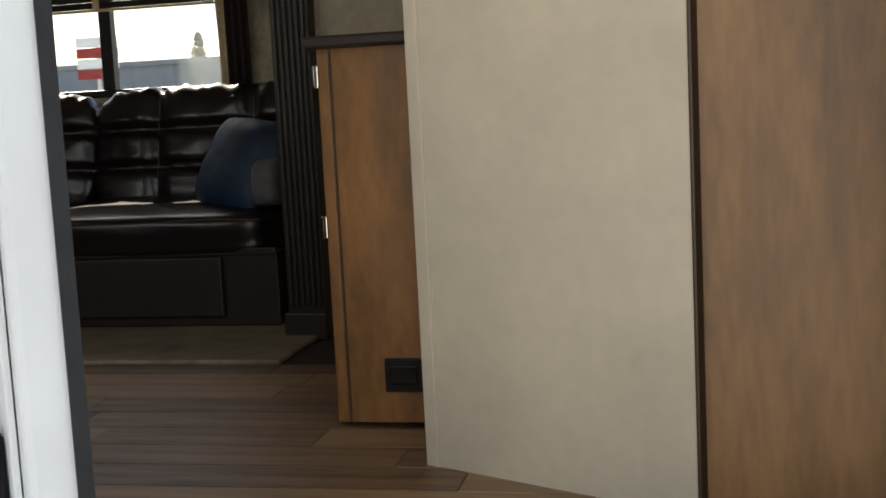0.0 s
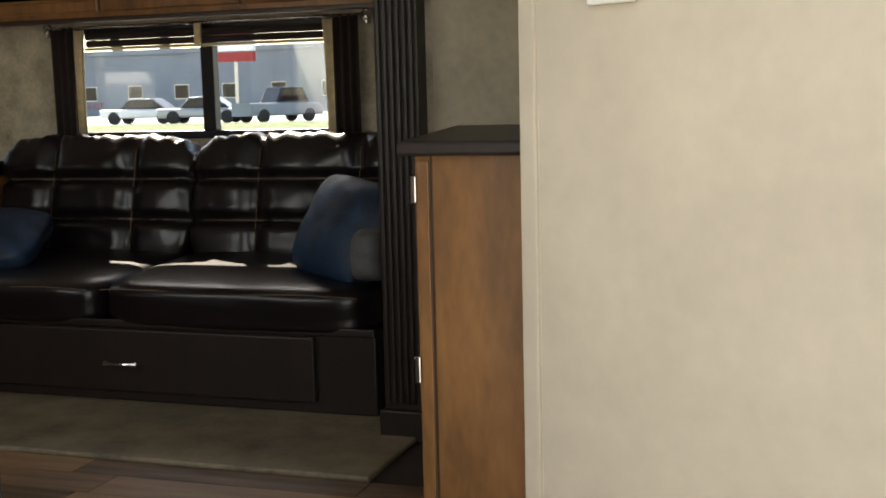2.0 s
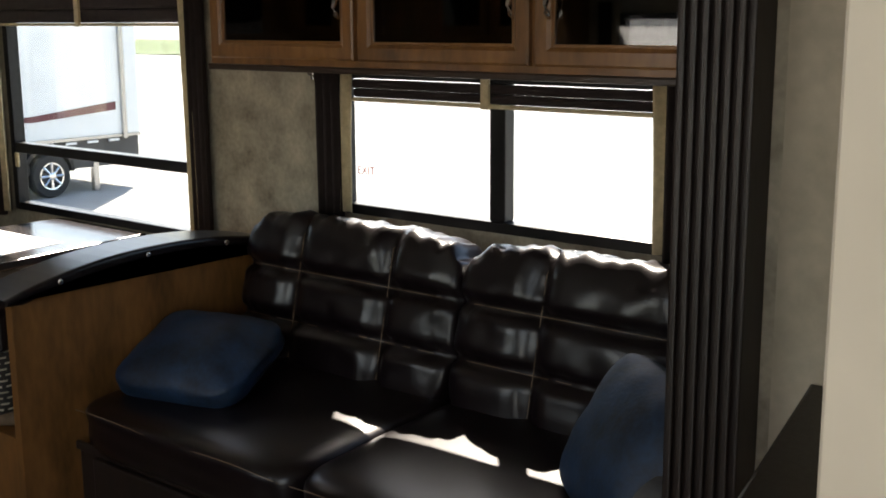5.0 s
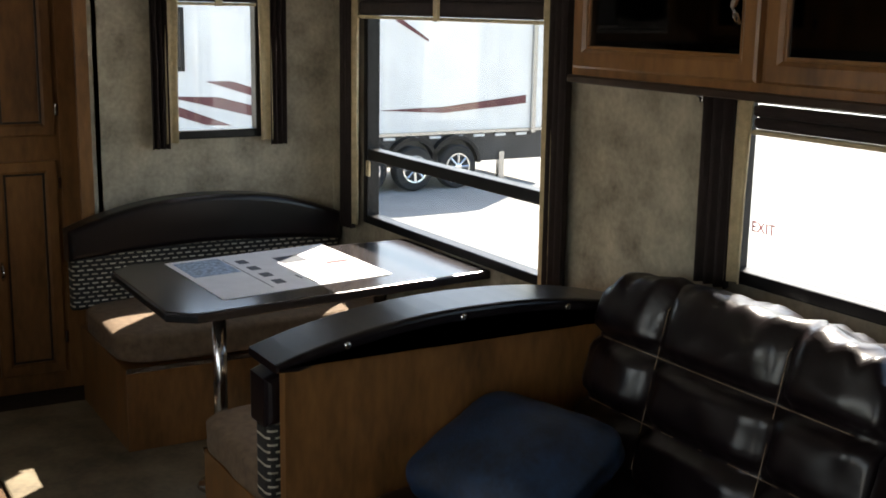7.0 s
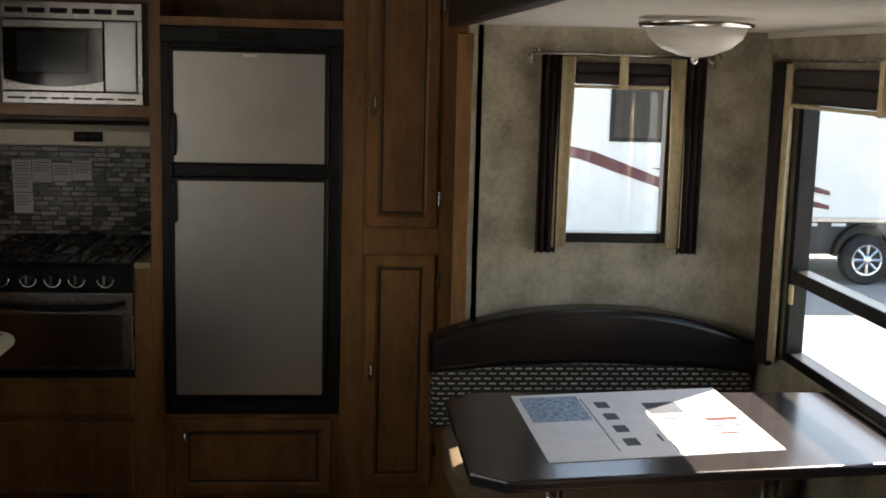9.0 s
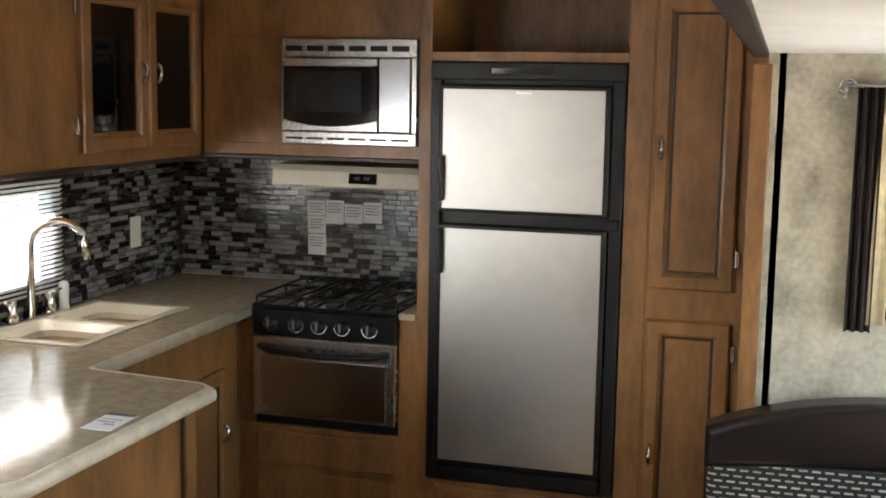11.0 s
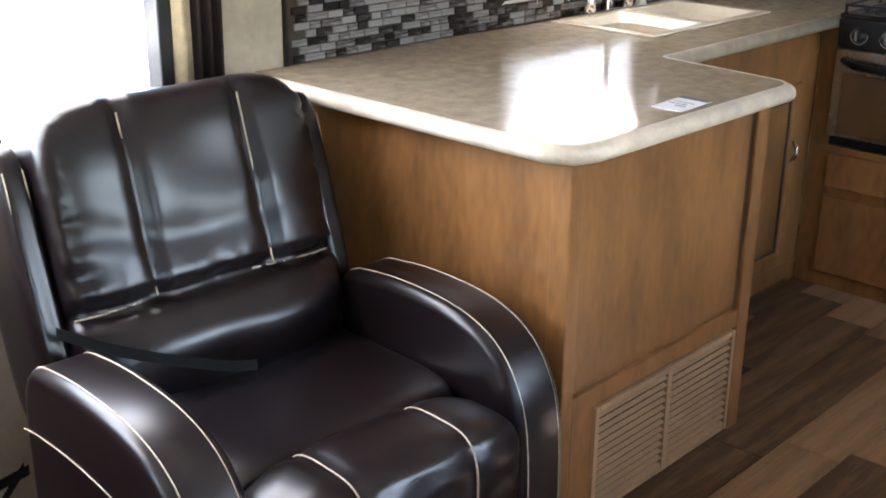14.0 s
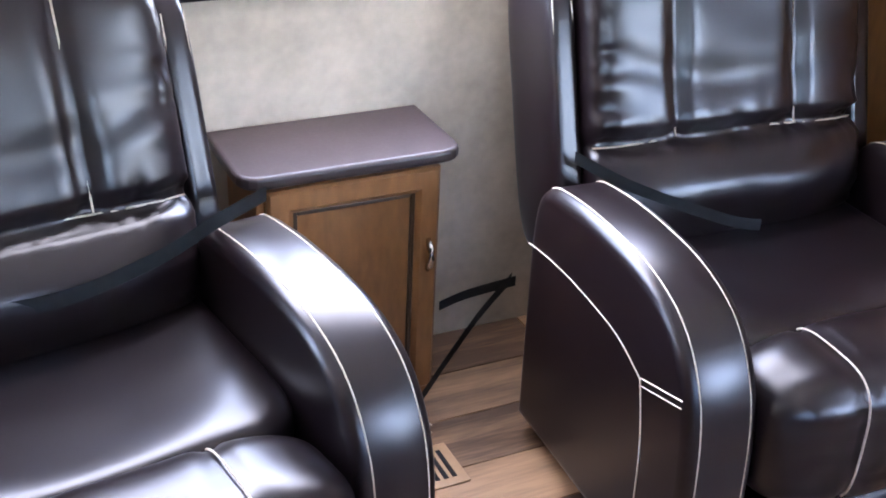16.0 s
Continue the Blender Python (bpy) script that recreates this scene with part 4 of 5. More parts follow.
part("keypad", B(XU + 0.011, XU + 0.034, 0.452, 0.563, 1.535, 1.783, bev=0.003), mat("keypad_silver", (0.45, 0.47, 0.5), 0.2, 0.6, vary=0.05), mw, "silver keypad panel")

# ---- sink counter and peninsula ----
CT = 0.92
low = thing("base_cabinet", (-3.0, -0.3, 0), "stained maple base cabinet under the sink", "cabinet")
part("body", B(XK + 0.05, -2.47, YC + 0.002, -0.045, 0.02, CT - 0.041), WOOD, low)
part("corner_stile", B(XK - 0.003, XK + 0.049, YC + 0.002, -0.048, 0.0, CT - 0.041), WOOD, low)
cabinet_door(low, "y", -0.045, -3.40, -2.98, 0.10, 0.72, 1, None, (-3.36, 0.5))
cabinet_door(low, "y", -0.045, -2.95, -2.52, 0.10, 0.72, 1, None, (-2.56, 0.5))
pen = thing("peninsula_cabinet", (-2.1, -0.1, 0), "stained maple peninsula with louvred vent panel", "cabinet")
part("body", B(-2.465, -1.70, YC + 0.002, 0.335, 0.0, CT - 0.041), WOOD, pen)
part("corner_post", B(-1.735, -1.695, 0.30, 0.352, 0.0, CT - 0.042, bev=0.004), WOOD, pen)
part("corner_post", B(-2.47, -2.415, 0.30, 0.352, 0.0, CT - 0.042, bev=0.004), WOOD, pen)
part("rail", B(-1.818, -1.736, 0.336, 0.350, 0.012, 0.30, bev=0.002), WOOD, pen)
part("rail", B(-2.414, -1.736, 0.336, 0.350, 0.30, 0.345, bev=0.002), WOOD, pen)
part("groove", B(-2.414, -2.396, 0.3355, 0.342, 0.36, CT - 0.045), WOOD_D, pen)
part("panel", B(-2.395, -1.736, 0.336, 0.3455, 0.365, CT - 0.045, bev=0.002), WOOD, pen)
vent = thing("louvre_panel", (-2.1, 0.345, 0.02), "tan louvred return-air panel on the peninsula", "vent")
part("backing", B(-2.41, -1.82, 0.3365, 0.340, 0.012, 0.292), BLACK, vent)
TANP = mat("tan_plastic", (0.33, 0.21, 0.11), 0.5, vary=0.08)
for x0, x1 in ((-2.41, -2.395), (-2.125, -2.105), (-1.835, -1.82)):
    part("frame", B(x0, x1, 0.338, 0.354, 0.012, 0.292, bev=0.002), TANP, vent)
for z in (0.012, 0.277):
    part("frame", B(-2.394, -1.836, 0.3385, 0.353, z, z + 0.015, bev=0.002), TANP, vent)
for k in range(13):
    for x0, x1 in ((-2.394, -2.126), (-2.104, -1.836)):
        z = 0.03 + k * 0.0195
        part("slat", prism(bmesh.new(), [(0.340, z + 0.005), (0.344, z + 0.0075), (0.354, z + 0.002), (0.351, z)], "x", x0, x1), TANP, vent)
ctop = thing("worktop", (-2.8, -0.2, CT - 0.04), "L-shaped tan laminate worktop with cream bullnose edge", "worktop")


def rounded(pts, r, n=5):
    out = []
    for i, p in enumerate(pts):
        a, b, c = Vector(pts[i - 1]), Vector(p), Vector(pts[(i + 1) % len(pts)])
        rr = r[i] if isinstance(r, (list, tuple)) else r
        if not rr:
            out.append(tuple(b))
            continue
        u, w = (a - b).normalized() * rr, (c - b).normalized() * rr
        for k in range(n + 1):
            t = k / n
            out.append(tuple((b + u) * (1 - t) ** 2 + b * 2 * t * (1 - t) + (b + w) * t * t))
    return out


S0, S1, S2, S3 = -3.36, -2.76, -0.50, -0.19
part("top", B(XF + 0.001, S0, YC + 0.001, -0.006, CT - 0.038, CT, bev=0.0), COUNTER, ctop)
part("top", B(S0, S1, YC + 0.001, S2, CT - 0.038, CT), COUNTER, ctop)
part("top", B(S0, S1, S3, -0.006, CT - 0.038, CT), COUNTER, ctop)
part("top", prism(bmesh.new(), rounded([(S1, YC + 0.001), (-1.645, YC + 0.001), (-1.645, 0.385), (-2.475, 0.392), (-2.52, -0.006), (S1, -0.006)], [0, 0, 0.07, 0.05, 0.03, 0]), "z", CT - 0.038, CT), COUNTER, ctop)
bm = bmesh.new()
path = [(-3.55, -0.004), (-2.545, -0.004), (-2.525, 0.015), (-2.482, 0.36), (-2.455, 0.398), (-1.715, 0.391), (-1.664, 0.376), (-1.641, 0.325), (-1.641, YC + 0.002)]
tube(bm, [(x, y, CT - 0.02) for x, y in path], 0.021, 10)
part("bullnose", bm, CREAMEDGE, ctop, "cream rounded front edge", True)
sink = thing("kitchen_sink", (-3.06, -0.35, CT), "cream double-bowl sink set in the worktop", "sink")
for a, b in ((S0, -3.08), (-3.04, S1)):
    bm = bmesh.new()
    o, i = rounded([(a + 0.0, S2), (b, S2), (b, S3), (a, S3)], 0.05), rounded([(a + 0.03, S2 + 0.03), (b - 0.03, S2 + 0.03), (b - 0.03, S3 - 0.03), (a + 0.03, S3 - 0.03)], 0.05)
    rows = [[bm.verts.new((p[0], p[1], z)) for p in q] for q, z in ((o, CT + 0.006), (i, CT - 0.02), (i, CT - 0.13))]
    for p, q in zip(rows, rows[1:]):
        for k in range(len(p)):
            bm.faces.new((p[k], p[(k + 1) % len(p)], q[(k + 1) % len(p)], q[k]))
    bm.faces.new(rows[-1])
    part("bowl", bm, SINK, sink)
part("rim", box(box(box(box(B(-3.085, -3.035, S2, S3, CT - 0.02, CT + 0.006, bev=0.004), S0 - 0.03, S1 + 0.03, S3 - 0.004, S3 + 0.03, CT + 0.0005, CT + 0.007, 0.003), S0 - 0.03, S1 + 0.03, S2 - 0.03, S2 + 0.004, CT + 0.0005, CT + 0.007, 0.003), S0 - 0.03, S0 + 0.004, S2 + 0.004, S3 - 0.004, CT + 0.0005, CT + 0.007, 0.003), S1 - 0.004, S1 + 0.03, S2 + 0.004, S3 - 0.004, CT + 0.0005, CT + 0.007, 0.003), SINK, sink)
tap = thing("kitchen_tap", (-3.03, -0.535, CT), "chrome high-arc tap with two levers and sprayer", "tap")
part("deck", B(-3.16, -2.90, -0.555, -0.515, CT + 0.0005, CT + 0.014, bev=0.005), CHROME, tap)
goose = [(-3.03, -0.535, CT + 0.014), (-3.03, -0.535, CT + 0.24)] + [(-3.03 - 0.03 * (1 - math.cos(t)), -0.535 + 0.085 * (1 - math.cos(t)), CT + 0.24 + 0.085 * math.sin(t)) for t in [math.pi * k / 12 for k in range(1, 12)]] + [(-3.09, -0.365, CT + 0.20)]
part("spout", tube(bmesh.new(), goose, 0.013, 10), CHROME, tap, smooth=True)
for x in (-3.13, -2.93):
    part("lever_base", disc_stack(bmesh.new(), (x, -0.535, CT + 0.013), (0, 0, 1), [(0, 0.022), (0.03, 0.016), (0.06, 0.016), (0.065, 0.012)], 14), CHROME, tap, smooth=True)
    part("lever", tube(bmesh.new(), [(x, -0.535, CT + 0.07), (x + (0.05 if x > -3 else -0.05), -0.525, CT + 0.082)], [0.009, 0.005], 8), CHROME, tap, smooth=True)
part("sprayer", disc_stack(bmesh.new(), (-3.21, -0.535, CT + 0.001), (0, 0, 1), [(0, 0.02), (0.02, 0.016), (0.09, 0.017), (0.10, 0.01)], 14), PLASTIC_W, tap, smooth=True)
sheet("leaflet", ((-2.03, 0.30), (-2.03, 0.375), (-2.16, 0.295)), CT, "small white leaflet with black strip on the worktop",
      [(0.0, 1.0, 0.86, 0.99, INK), (0.1, 0.7, 0.45, 0.48, GREYCLOTH), (0.1, 0.8, 0.6, 0.62, GREYCLOTH), (0.45, 0.8, 0.3, 0.36, PHOTO)], "leaflet")

UK = thing("overhead_cabinet", (-2.7, -0.4, 1.42), "stained maple overhead cabinets with dark glass doors over the sink", "cabinet", "kitchen overhead cabinets")
UF = -0.24
part("body", B(XF + 0.002, -1.62, YC + 0.002, UF, 1.435, ZC - 0.002), WOOD, UK)
part("light_rail", B(XF + 0.3, -1.62, UF - 0.02, UF + 0.008, 1.42, 1.4345, bev=0.003), WOOD_D, UK)
for a0, a1, ha in ((-2.05, -1.66, -2.02), (-2.46, -2.07, -2.10), (-3.24, -2.87, -3.20), (-3.60, -3.25, -3.29)):
    cabinet_door(UK, "y", UF, a0, a1, 1.475, 1.98, 1, DARKGLASS, (ha, 1.72))
for z in (1.53, 1.88):
    part("hinge", B(-2.865, -2.85, UF + 0.001, UF + 0.014, z, z + 0.05, bev=0.002), CHROME, UK)

blind = thing("slat_blind", (-2.95, YC + 0.01, 0.97), "lowered white slat blind under a dark head box", "blind")
part("head_box", B(-3.335, -2.487, YC + 0.012, YC + 0.05, 1.368, 1.419, bev=0.004), ESPRESSO, blind, "dark wood head box")
for k in range(24):
    z = 0.987 + k * 0.0158
    part("slat", prism(bmesh.new(), [(YC + 0.006, z), (YC + 0.0075, z + 0.0012), (YC + 0.020, z + 0.0135), (YC + 0.0185, z + 0.0125)], "x", -3.245, -2.545), BLIND, blind)
for x in (-3.10, -2.69):
    part("cord", tube(bmesh.new(), [(x, YC + 0.023, 0.98), (x, YC + 0.023, 1.37)], 0.001, 4), BLIND, blind)
for x, z, w in ((-3.72, 1.13, 0.07), (-1.985, 1.14, 0.075)):
    so = thing("wall_socket", (x, YC + 0.012, z), "almond wall socket on the mosaic backsplash", "socket", "wall sockets")
    part("plate", B(x - w / 2, x + w / 2, YC + 0.0085, YC + 0.015, z - 0.058, z + 0.058, bev=0.003), PLASTIC_W, so)
    for dz in (-0.025, 0.025):
        part("outlet_face", B(x - 0.016, x + 0.016, YC + 0.0152, YC + 0.018, z + dz - 0.014, z + dz + 0.014, bev=0.002), PLASTIC_W, so)
notice = thing("notice_sheets", (XF + 0.012, 0.15, 1.2), "white printed safety notices stuck on the backsplash", "notice")
for k, (y0, y1, z0, z1) in enumerate(((-0.01, 0.065, 1.185, 1.245), (0.068, 0.143, 1.155, 1.248), (0.146, 0.221, 1.16, 1.235), (0.224, 0.30, 1.165, 1.245), (-0.008, 0.067, 1.115, 1.183), (-0.006, 0.069, 1.03, 1.112))):
    sh = part("sheet", B(XF + 0.0085, XF + 0.0095, y0, y1, z0, z1), PAPER, notice)
    for q in range(4):
        zz = z1 - 0.012 - q * 0.011
        part("print_line", B(XF + 0.0096, XF + 0.0099, y0 + 0.008, y1 - 0.008 - 0.01 * (q % 2), zz - 0.003, zz), GREYCLOTH, sh)

# ---- recliners and end table ----


def rod_curve(pts, n=8):
    """Smooth points through a few corners."""
    P = [Vector(pts[0])] + [Vector(p) for p in pts] + [Vector(pts[-1])]
    out = []
    for a, b, c, d in zip(P, P[1:], P[2:], P[3:]):
        for k in range(n):
            t = k / n
            out.append(0.5 * ((2 * b) + (c - a) * t + (2 * a - 5 * b + 4 * c - d) * t * t + (3 * b - a - 3 * c + d) * t ** 3))
    return out + [Vector(pts[-1])]


def recliner(cx, label, turn=0.0, back=0.0):
    r = thing("recliner", (cx, -0.05, 0), label, "recliner", "leather recliners")
    W, A = 0.43, 0.135
    prof = [(-0.175, 0.04), (-0.18, 0.30), (-0.178, 0.49), (-0.145, 0.562), (-0.06, 0.583), (0.06, 0.590), (0.20, 0.580), (0.30, 0.542), (0.362, 0.470), (0.393, 0.37), (0.402, 0.2), (0.395, 0.04)]
    prof = [tuple(p.to_2d()) for p in rod_curve([(a, b, 0) for a, b in prof], 4)]
    for s in (-1, 1):
        x0, x1 = sorted((cx + s * (W - A), cx + s * W))
        part("arm", prism(bmesh.new(), prof, "x", x0, x1, bev=0.026, seg=4), LEATHER, r, smooth=True)
        for xx in (cx + s * (W - 0.022), cx + s * (W - A + 0.022)):
            seam("arm_seam", [(xx, y - (0.001 if y > 0.2 else 0), z - 0.0004) for y, z in prof if z > 0.08 and y > -0.15], r)
        xo = cx + s * (W + 0.001)
        seam("side_seam", [(xo, p.y, p.z) for p in rod_curve([(0, -0.174, 0.437), (0, -0.10, 0.446), (0, 0.02, 0.449), (0, 0.16, 0.436), (0, 0.245, 0.402)], 5)], r)
        seam("side_seam", [(xo, p.y, p.z) for p in rod_curve([(0, 0.245, 0.402), (0, 0.272, 0.27), (0, 0.278, 0.05)], 5)], r)
        for dz in (0, 0.014):
            seam("side_seam", [(xo, 0.246, 0.392 + dz), (xo, 0.36, 0.425 + dz)], r)
    part("base", B(cx - W + A + 0.002, cx + W - A - 0.002, -0.38, 0.30, 0.05, 0.30, bev=0.01), LEATHER, r)

    def sag(x, y, z):
        return Vector((0, 0, (0.22 * (1 - x * x) * (1 - y * y) + 0.05 * noise.noise(Vector((x * 2, y * 2, cx)))) if z > 0 else 0))
    part("seat_cushion", cushion((0.60, 0.64, 0.20), 7, 20, Matrix.Translation((cx, -0.06, 0.352)) @ pose(0, 0, 0, 1), sag), LEATHER, r)

    def split(x, y, z):
        d = min(abs(x - 0.44), abs(x + 0.44))
        n = 0.05 * noise.noise(Vector((x * 4, z * 4, cx + 2)))
        return Vector((0, y * (0.10 * math.exp(-(d / 0.05) ** 2) + n), z * 0.07 * math.exp(-(d / 0.05) ** 2)))
    part("footrest", cushion((0.592, 0.235, 0.27), 3.6, 24, Matrix.Translation((cx, 0.333, 0.328)), split), LEATHER, r, "rolled leather footrest")
    part("lower_footrest", cushion((0.585, 0.17, 0.15), 4, 14, Matrix.Translation((cx, 0.335, 0.125))), LEATHER, r, "lower leather footrest lip")
    for s in (-1, 1):
        x = cx + s * 0.13
        pts = []
        for q in range(24):
            th = radians(150 - q * 8.4)
            c, sn = math.cos(th), math.sin(th)
            e = 2 / 3.6
            pts.append((x, 0.333 + math.copysign(abs(c) ** e, c) * 0.1115, 0.328 + math.copysign(abs(sn) ** e, sn) * 0.1295))
        seam("seat_seam", pts, r, 0.0022)
    M = Matrix.Translation((cx, -0.305, 0.672)) @ pose(0, 0, 0, 17)
    SZ = -0.30

    def pads(x, y, z):
        k = 0.34 * math.exp(-((z - SZ) / 0.05) ** 2)
        if z > SZ:
            k += 0.15 * (math.exp(-((x - 0.43) / 0.05) ** 2) + math.exp(-((x + 0.43) / 0.05) ** 2))
            k += 0.04 * math.exp(-((z - 0.05 - 0.25 * x * x) / 0.10) ** 2) * (abs(x) < 0.9)
        else:
            k -= 0.30 * math.exp(-((z + 0.62) / 0.22) ** 2) * (1 - x ** 4)
        k -= 0.05 * noise.noise(Vector((x * 2, z * 2.5, cx)))
        k += 0.10 * math.exp(-((abs(x) - 0.93) / 0.12) ** 2) * noise.noise(Vector((x, z * 17, cx + 4)))
        k += 0.08 * math.exp(-((z - SZ) / 0.16) ** 2) * noise.noise(Vector((x * 15, z * 2, cx + 7)))
        return Vector((0, k if y > 0.1 else 0, 0))
    part("backrest", cushion((0.625, 0.25, 0.62), 6.5, 40, M, pads), LEATHER, r, "padded leather backrest")
    for s in (-1, 1):
        seam("back_seam", [M @ Vector((s * 0.137, 0.1075 - 0.012 * math.exp(-((z / 0.31 - 0.06) / 0.10) ** 2), z)) for z in [-0.088 + 0.36 * k / 16 for k in range(17)]], r, 0.0022)
    seam("back_seam", [M @ Vector((x, 0.090 - (0.014 if abs(x) > 0.28 else 0), SZ * 0.31 + 0.004 * math.cos(x * 12))) for x in [-0.30 + 0.60 * k / 14 for k in range(15)]], r, 0.0022)
    for s in (-1, 1):
        part("wing", cushion((0.062, 0.20, 0.57), 5, 12, M @ Matrix.Translation((s * 0.340, -0.035, -0.03))), LEATHER, r, "narrow leather side wing")
        for xx in (0.321, 0.360):
            seam("wing_seam", [M @ Vector((s * xx, 0.0595, z)) for z in [-0.20 + 0.40 * k / 10 for k in range(11)]], r)
    r.rotation_euler.z = radians(turn)
    r.location.y -= back
    return r


recliner(-1.22, "dark brown leather recliner with pale stitching beside the peninsula", -3.0)
recliner(0.10, "dark brown leather recliner with pale stitching beside the end table", 9.0, 0.04)
et = thing("end_table", (-0.53, -0.42, 0), "maple end table cabinet with dark rounded top", "end table")
part("body", B(-0.685, -0.32, YC + 0.004, -0.375, 0.0, 0.56, bev=0.003), WOOD, et)
part("tabletop", prism(bmesh.new(), rounded([(-0.722, YC + 0.003), (-0.28, YC + 0.003), (-0.28, -0.332), (-0.722, -0.332)][::-1], [0.05, 0.05, 0, 0]), "z", 0.561, 0.587, bev=0.008, seg=3), mat("dark_top", (0.028, 0.018, 0.018), 0.42, vary=0.15, scale=20), et, "dark moulded top")
cabinet_door(et, "y", -0.375, -0.682, -0.335, 0.035, 0.545, 1, None, (-0.658, 0.36))
STRAP = mat("black_strap", (0.012, 0.014, 0.015), 0.7, vary=0.2, scale=60, bump=0.2)


def strap(pts, label, w=0.02):
    s = thing("tie_down_strap", pts[0], label, "strap", "tie-down straps")
    bm = bmesh.new()
    c = rod_curve(pts, 8)
    lo = [bm.verts.new(p - Vector((0, 0, w))) for p in c]
    hi = [bm.verts.new(p + Vector((0, 0, w))) for p in c]
    for k in range(len(c) - 1):
        bm.faces.new((lo[k], lo[k + 1], hi[k + 1], hi[k]))
    bmesh.ops.solidify(bm, geom=bm.faces[:], thickness=0.003)
    part("webbing", bm, STRAP, s)
    return s


strap([(-0.785, YC + 0.03, 0.10), (-0.82, -0.48, 0.16), (-0.87, -0.36, 0.25)], "black webbing strap from the wall to the recliner", 0.012)
strap([(-0.37, -0.12, 0.05), (-0.57, -0.25, 0.045), (-0.72, -0.36, 0.09), (-0.80, -0.38, 0.17), (-0.86, -0.36, 0.26)], "black webbing strap lying over the floor between recliners", 0.012)
strap([(-0.88, -0.20, 0.60), (-0.98, -0.13, 0.55), (-1.15, -0.07, 0.485), (-1.22, -0.05, 0.47)], "black webbing strap across the recliner seat", 0.012)
strap([(-0.30, -0.24, 0.605), (-0.20, -0.18, 0.60), (-0.08, -0.145, 0.565), (0.10, -0.135, 0.53), (0.36, -0.15, 0.55)], "black webbing strap across the recliner back", 0.014)
reg = thing("floor_register", (-0.54, -0.14, 0), "tan metal floor register with black slots", "vent")
part("frame", B(-0.64, -0.48, -0.20, -0.075, 0.0045, 0.009, bev=0.002), TANP, reg)
for k in range(7):
    part("slot", B(-0.62 + k * 0.018, -0.61 + k * 0.018, -0.18, -0.095, 0.0091, 0.0098), BLACK, reg)
reg2 = thing("floor_register", (-2.7, 0.15, 0), "dark metal floor register beside the peninsula", "vent")
part("frame", B(-2.78, -2.55, 0.10, 0.22, 0.0045, 0.009, bev=0.002), BLACK, reg2)

# ---- outside ----
ZG = -0.75


def lot_height(x, y):
    """The lot falls away gently ahead and rises to a grassy bank across the road."""
    fall = min(1, max(0, (-7.0 - x) / 6.0)) * min(1, max(0, (40 - y) / 14))
    rise = min(1, max(0, (y - 47.0) / 6.0))
    return ZG - 0.55 * fall + 0.75 * rise * rise * (3 - 2 * rise)


GX = [-1500, -300, -80, -40, -25, -16, -14, -13, -12, -11, -10, -9, -8, -7, -5, 0, 6, 20, 60, 300, 1500]
GY = [-1500, -300, -60, -20, -5, 0, 5, 12, 20, 26, 30, 35, 40, 46, 47, 48, 49, 50, 51, 52, 53, 60, 100, 300, 1500]
bm = bmesh.new()
gv = [[bm.verts.new((x, y, lot_height(x, y))) for x in GX] for y in GY]
for q, p in zip(gv, gv[1:]):
    for k in range(len(GX) - 1):
        bm.faces.new((q[k], q[k + 1], p[k + 1], p[k]))
solid("ground", bm, ASPHALT, "sunlit grey asphalt sales lot", "ground", smooth=True)
bm = bmesh.new()
gy = [46.4, 47.5, 48.5, 49.5, 50.5, 51.5, 52.5, 53.2]
gv = [[bm.verts.new((x, y, lot_height(x, y) + 0.05 + 0.03 * noise.noise(Vector((x * 0.4, y, 0))))) for x in range(-90, 41, 2)] for y in gy]
for q, p in zip(gv, gv[1:]):
    for k in range(len(q) - 1):
        bm.faces.new((q[k], q[k + 1], p[k + 1], p[k]))
solid("grass_verge", bm, GRASS, "grassy bank along the far side of the lot", "ground", smooth=True)


def wheel(parent, at, axis, r, w):
    t = part("tyre", disc_stack(bmesh.new(), at, axis, [(-w / 2, r * 0.62), (-w / 2, r * 0.93), (-w * 0.3, r), (w * 0.3, r), (w / 2, r * 0.93), (w / 2, r * 0.62)], 26), RUBBER, parent)
    a = Vector(axis)
    part("rim", disc_stack(bmesh.new(), Vector(at) + a * w * 0.42, axis, [(0, r * 0.64), (w * 0.1, r * 0.62), (w * 0.08, r * 0.55), (0.0, r * 0.5)], 26), CHROME, t)
    u = a.orthogonal().normalized()
    v = a.cross(u)
    for k in range(8):
        an = k * math.pi / 4
        d = u * math.cos(an) + v * math.sin(an)
        c = Vector(at) + a * w * 0.5
        part("spoke", tube(bmesh.new(), [c + d * r * 0.12, c + d * r * 0.56], [r * 0.05, r * 0.075], 6), CHROME, t)
    part("hub", disc_stack(bmesh.new(), Vector(at) + a * w * 0.46, axis, [(0, r * 0.2), (w * 0.12, r * 0.17), (w * 0.16, r * 0.08)], 14), CHROME, t)


TX = -15.1
trailer_shift = Matrix.Translation((0, 1.0, -0.55))
tr = thing("travel_trailer", (TX - 1.2, 7.0, ZG), "white travel trailer with maroon swoosh stripes and three axles", "trailer")
part("body", prism(bmesh.new(), [(1.2, -0.35), (1.2, 2.7), (1.6, 3.05), (11.0, 3.05), (11.3, 2.8), (11.3, 0.15), (6.0, 0.15), (5.4, -0.35)], "x", TX - 2.4, TX, bev=0.05), WHITE, tr)
part("skirt", B(TX - 2.36, TX - 0.03, 5.5, 11.25, -0.34, 0.16), mat("skirt_grey", (0.05, 0.047, 0.045), 0.6, vary=0.2, scale=2), tr, "dark lower skirt")
